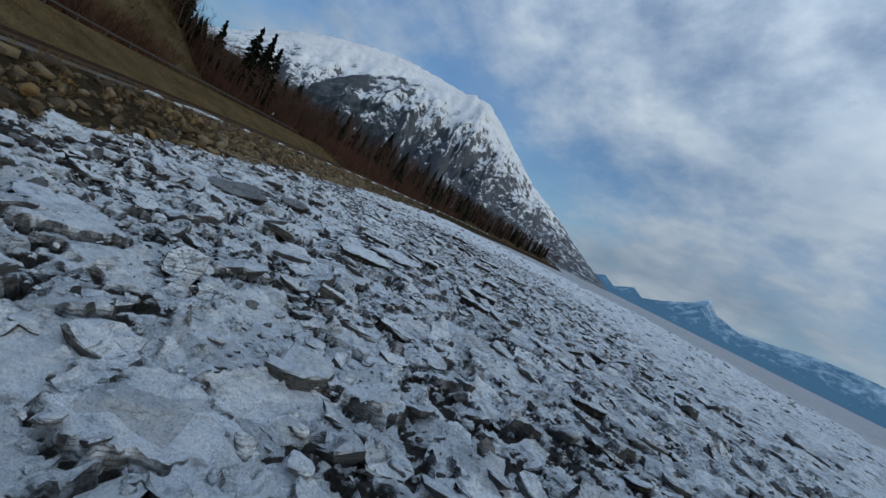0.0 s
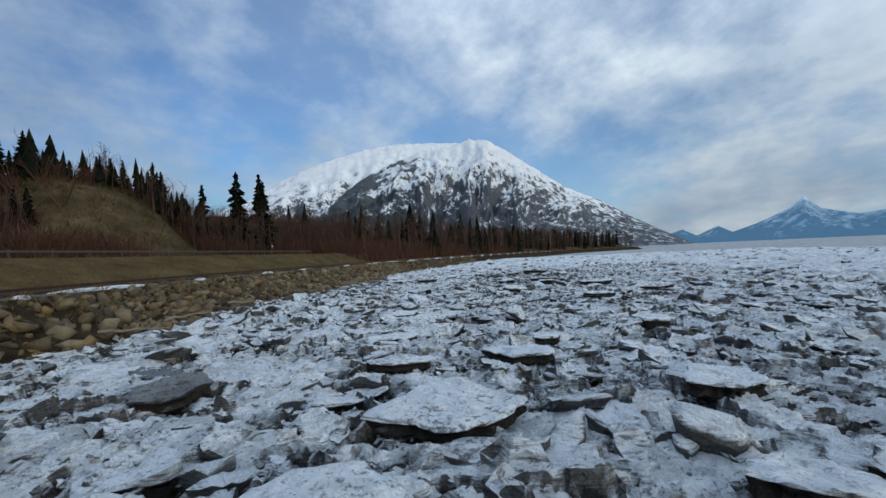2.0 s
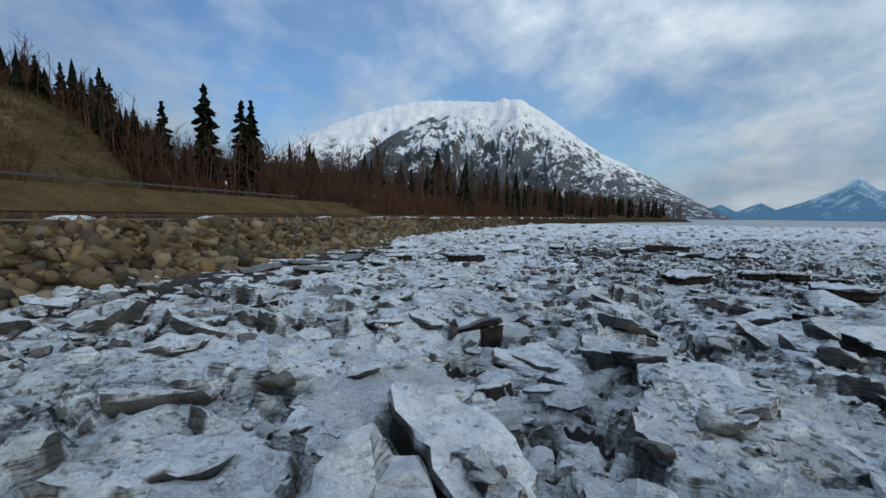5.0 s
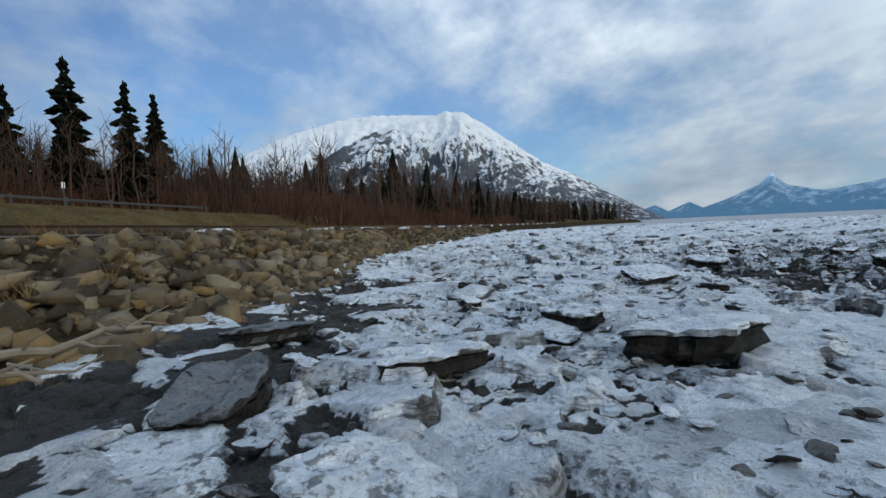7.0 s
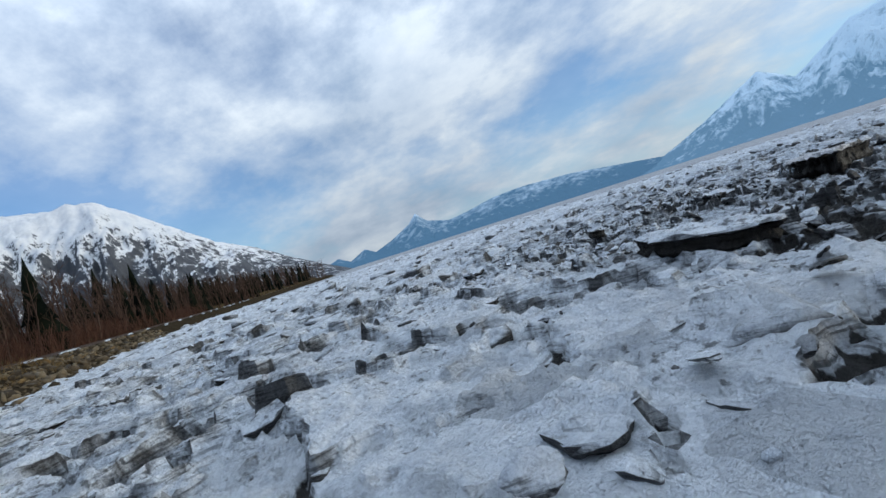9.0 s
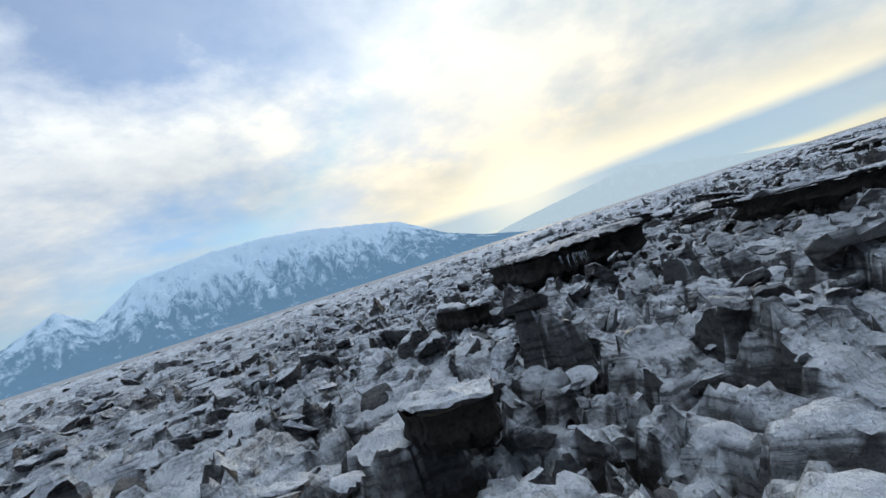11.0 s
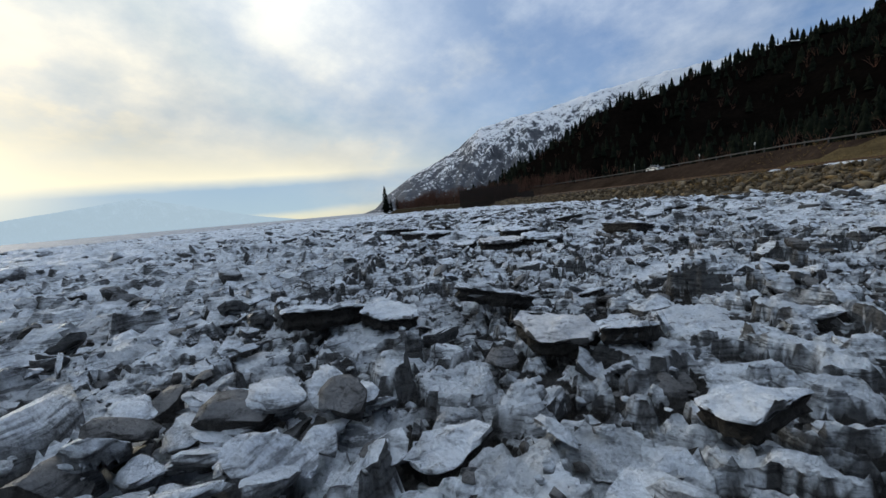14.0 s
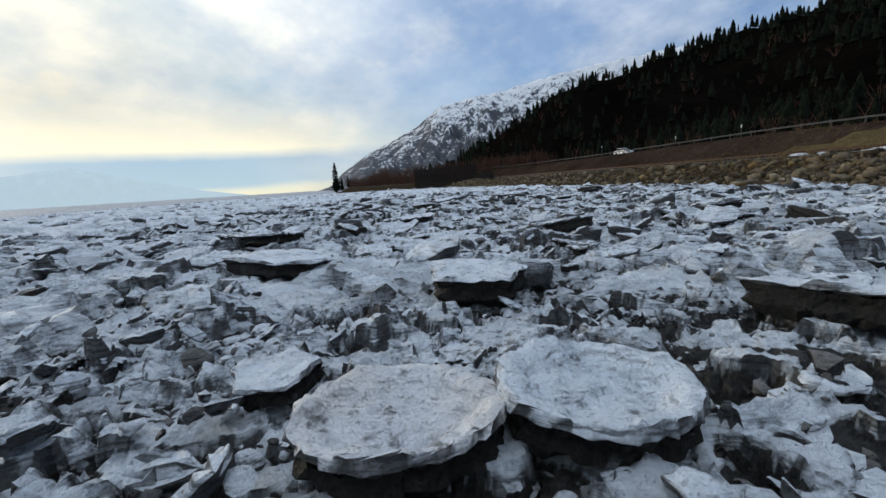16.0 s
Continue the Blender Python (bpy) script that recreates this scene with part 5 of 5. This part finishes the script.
def bush(rng, stems=6):
    """A clump of bare stems about 1 high."""
    out = []
    for _ in range(stems):
        an, lean = rng.uniform(0, 6.28), rng.uniform(0.1, 0.5)
        b = np.array([math.cos(an) * lean, math.sin(an) * lean, rng.uniform(0.6, 1.0)])
        a = b * (0.1, 0.1, 0)
        out.append(prism(a, b, 0.013, 0.004))
        m = a + (b - a) * 0.6
        out.append(prism(m, m + np.array([rng.normal(0, 0.15), rng.normal(0, 0.15), 0.28]), 0.006, 0.003))
    return joined(out)


def diamond(c, d, l, w, h):
    """A spray of needles: a flat pointed clump from c along d."""
    d = np.asarray(d, float)
    side = np.cross(d, (0, 0, 1.0))
    side /= np.linalg.norm(side) + 1e-9
    m = c + d * l * 0.45
    v = np.array([c, m + side * w, m + np.array([0, 0, h]), m - side * w, m - np.array([0, 0, h * 1.6]), c + d * l])
    return v, np.array([(0, 2, 1), (0, 3, 2), (0, 4, 3), (0, 1, 4), (5, 1, 2), (5, 2, 3), (5, 3, 4), (5, 4, 1)])


def cone_tree(rng):
    """A distant spruce 1 high: five ragged skirts of branches."""
    out = []
    for l in range(5):
        z = 0.08 + 0.17 * l
        r = 0.20 * (1 - l / 5.6) * rng.uniform(0.8, 1.15)
        a = np.linspace(0, 6.283, 8, endpoint=False) + rng.random()
        rr = r * np.where(np.arange(8) % 2, 0.55, 1.0) * rng.uniform(0.75, 1.2, 8)
        v = np.stack([np.cos(a) * rr, np.sin(a) * rr, z - rr * 0.3 + rng.uniform(-0.02, 0.02, 8)], 1)
        v = np.concatenate([v, [[0, 0, min(1.0, z + 0.33)]]])
        out.append((v, np.array([(i, (i + 1) % 8, 8) for i in range(8)])))
    return joined(out)


def spruce_shape(rng, levels=27, per=7, width=0.17, bare=0.08):
    """Needles of a spruce 1 high."""
    out = []
    for l in range(levels):
        t = bare + (1 - bare) * l / levels
        r = width * (1 - t) ** 0.8 * rng.uniform(0.72, 1.12) + 0.012
        for b in range(per):
            if rng.random() < 0.12:
                continue
            an = 6.283 * (b + rng.random() * 0.8) / per
            rr = r * rng.uniform(0.45, 1.3)
            d = np.array([math.cos(an), math.sin(an), rng.uniform(-0.55, 0.05)])
            c = np.array([0, 0, t + rng.uniform(-0.015, 0.015)])
            out.append(diamond(c, d, rr, rr * 0.34, 0.020))
            if rr > 0.06:
                e = c + d * rr * 0.45
                for s in (-0.7, 0.7):
                    d2 = np.array([math.cos(an + s), math.sin(an + s), -0.35])
                    out.append(diamond(e, d2, rr * 0.55, rr * 0.2, 0.016))
    out.append(diamond(np.array([0, 0, 0.93]), (0.02, 0.0, 1.0), 0.08, 0.012, 0.012))
    return joined(out)


def spruce(meshes, x, y, height, yaw, label, group, wide=1.0):
    ob = new("spruce_tree")
    ob.matrix_world = pose(x, y, float(land(np.array(x), np.array(y))) - 0.2, 0, 0, yaw)
    ob.scale = (height * wide, height * wide, height)
    for name, me in zip(("trunk", "crown"), meshes):
        new(name, me).parent = ob
    return tagged(ob, label, "spruce tree", group)


SPRUCES = []
for n in range(7):
    r = np.random.default_rng(70 + n)
    v, f = spruce_shape(r, 27, 7, r.uniform(0.15, 0.20), r.uniform(0.06, 0.20))
    tv, tf = prism((0, 0, 0), (0, 0, 0.97), 0.016, 0.002)
    SPRUCES.append((mesh_from("trunk", tv, tf, M_BARK), mesh_from("crown", v, f, M_NEEDLE)))

for n, (x, y, top) in enumerate(((-78.6, 139.9, 30.5), (-74.0, 109.3, 22.5), (-64.5, 108.5, 24.6), (-60.8, 113.0, 22.8), (-76.5, 106.0, 20.5), (-86.0, 108.0, 28.5), (-88.5, 112.0, 27.0), (-92.0, 106.0, 29.0), (-97.0, 104.0, 30.0))):
    g = float(land(np.array(x), np.array(y)))
    spruce(SPRUCES[n % 7], x, y, top - g, n * 50, "tall dark green spruce rising over bare brown woods", "tall spruces behind the road", 1.1)
n = 0
while n < 78:
    x, y = rng.uniform(-132, -62), rng.uniform(48, 122)
    e = math.hypot(x + 90, y - 94)
    front = (x + 89) * 0.78 - (y - 94) * 0.62
    if e > 40 or bare_face(np.array(x), np.array(y)) or float(shore(y)) - x < 44 or (front > 14 and e > 30) or (front < -16):
        continue
    spruce(SPRUCES[n % 7], x, y, rng.uniform(6, 11), rng.uniform(0, 360), "dark spruce on the wooded mound", "spruces on the mound", 1.25)
    n += 1
for x, y, h in ((64.5, -150.5, 15.5), (62.0, -152, 7.0), (58.5, -151, 6.0)):
    spruce(SPRUCES[3], x, y, h, 0, "lone dark spruce at the tip of the point", "spruces on the point", 1.1)

LOW_SPRUCES = [cone_tree(np.random.default_rng(90 + n)) for n in range(9)]
BARE = [bare_tree(np.random.default_rng(110 + n)) for n in range(10)]
BUSHES = [bush(np.random.default_rng(130 + n)) for n in range(8)]


def woods(count, ys, ds, heights, test=None, wide=1.0, seed=0):
    """Rows for scatter() of trees standing on the land between two distances from the shore."""
    r = np.random.default_rng(seed)
    y = r.uniform(ys[0], ys[1], count)
    d = ds[0] + (ds[1] - ds[0]) * r.random(count) ** 1.5
    x = shore(y) - d
    ok = np.ones(count, bool) if test is None else test(x, y, d)
    x, y = x[ok], y[ok]
    h = r.uniform(heights[0], heights[1], len(x))
    w = h * wide * r.uniform(0.8, 1.25, len(x))
    return np.stack([x, y, land(x, y) - 0.2, w, w, h, r.uniform(0, 6.28, len(x)), r.normal(0, 0.03, len(x)), r.normal(0, 0.03, len(x))], 1)


cut_face = lambda x, y: ~bare_face(x, y)


def behind_face(x, y, d):
    """On the mound's crown and back, above the bare face."""
    front, side = (x + 89) * 0.78 - (y - 94) * 0.62, (x + 89) * 0.62 + (y - 94) * 0.78
    return cut_face(x, y) & (front < 4) & (side < 30)


tagged(scatter("bare_woods", BARE, np.concatenate([woods(470, (122, 300), (13, 60), (9, 15), seed=1), woods(430, (98, 165), (36, 70), (7, 12), seed=17), woods(340, (290, 470), (8, 50), (11, 18), seed=2),
                                                  woods(240, (25, 140), (44, 100), (6, 11), lambda x, y, d: cut_face(x, y), seed=3), woods(260, (70, 150), (44, 95), (5, 9), lambda x, y, d: cut_face(x, y), seed=22)]), M_TWIG),
       "leafless grey-brown woods along the far shore", "woods", kind="stuff")
tagged(scatter("brush", BUSHES, np.concatenate([woods(2000, (60, 175), (37, 75), (2.5, 6.0), lambda x, y, d: cut_face(x, y), 0.9, 4), woods(800, (110, 260), (11.5, 34), (2.5, 6), None, 0.9, 5),
                                               woods(480, (80, 330), (60, 190), (5, 8), None, 1.1, 6), woods(470, (-165, -82), (5, 46), (3, 7), None, 0.9, 7), woods(700, (15, 112), (42, 100), (2.0, 5), lambda x, y, d: cut_face(x, y), 0.9, 8), woods(70, (36, 96), (38, 62), (0.8, 2.2), None, 1.0, 13)]), M_BUSH),
       "thickets of reddish-brown leafless brush", "brush", kind="stuff")
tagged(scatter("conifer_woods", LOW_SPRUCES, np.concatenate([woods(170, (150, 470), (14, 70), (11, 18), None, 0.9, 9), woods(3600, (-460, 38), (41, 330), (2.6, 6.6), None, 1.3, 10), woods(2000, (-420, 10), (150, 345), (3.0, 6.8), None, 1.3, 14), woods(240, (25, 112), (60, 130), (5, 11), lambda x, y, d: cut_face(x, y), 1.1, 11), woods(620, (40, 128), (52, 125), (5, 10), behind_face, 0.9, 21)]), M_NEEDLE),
       "dense dark spruce forest on the mountainside", "forest", kind="stuff")
tagged(scatter("hillside_brush", BUSHES, woods(460, (-260, 60), (36, 170), (2.5, 5), None, 1.0, 12), M_BUSH), "bare brown brush among the dark spruces", "brush", kind="stuff")


# ---- old timber bulkhead on the south shore ----
def bulkhead(a, b, height):
    a, b = Vector(a), Vector(b)
    ob = new("timber_bulkhead")
    ob.location = a
    run = b - a
    n = int(run.length / 0.95)
    for i in range(n + 1):
        bm = bmesh.new()
        p = run * (i / n)
        tube(bm, p + Vector((0, 0, -0.6)), p + Vector((0, 0, height + 0.35 * math.sin(i * 2.3))), 0.2, 0.17, 8)
        part("timber_post", bm, M_PILE, ob)
    for z in np.arange(0.3, height - 0.3, 0.75):
        bm = bmesh.new()
        side = Vector((run.y, -run.x, 0)).normalized() * -0.26
        tube(bm, side + Vector((0, 0, z)), run + side + Vector((0, 0, z)), 0.24, 0.24, 4)
        part("beam", bm, M_PILE, ob)
    return tagged(ob, "row of blackened timber piles along the shore", "bulkhead")


bulkhead((19.0, -94.0, 0.2), (-2.6, -76.0, 0.4), 7.2)
bulkhead((-2.6, -75.0, 1.2), (-6.5, -57.0, 1.4), 2.6)
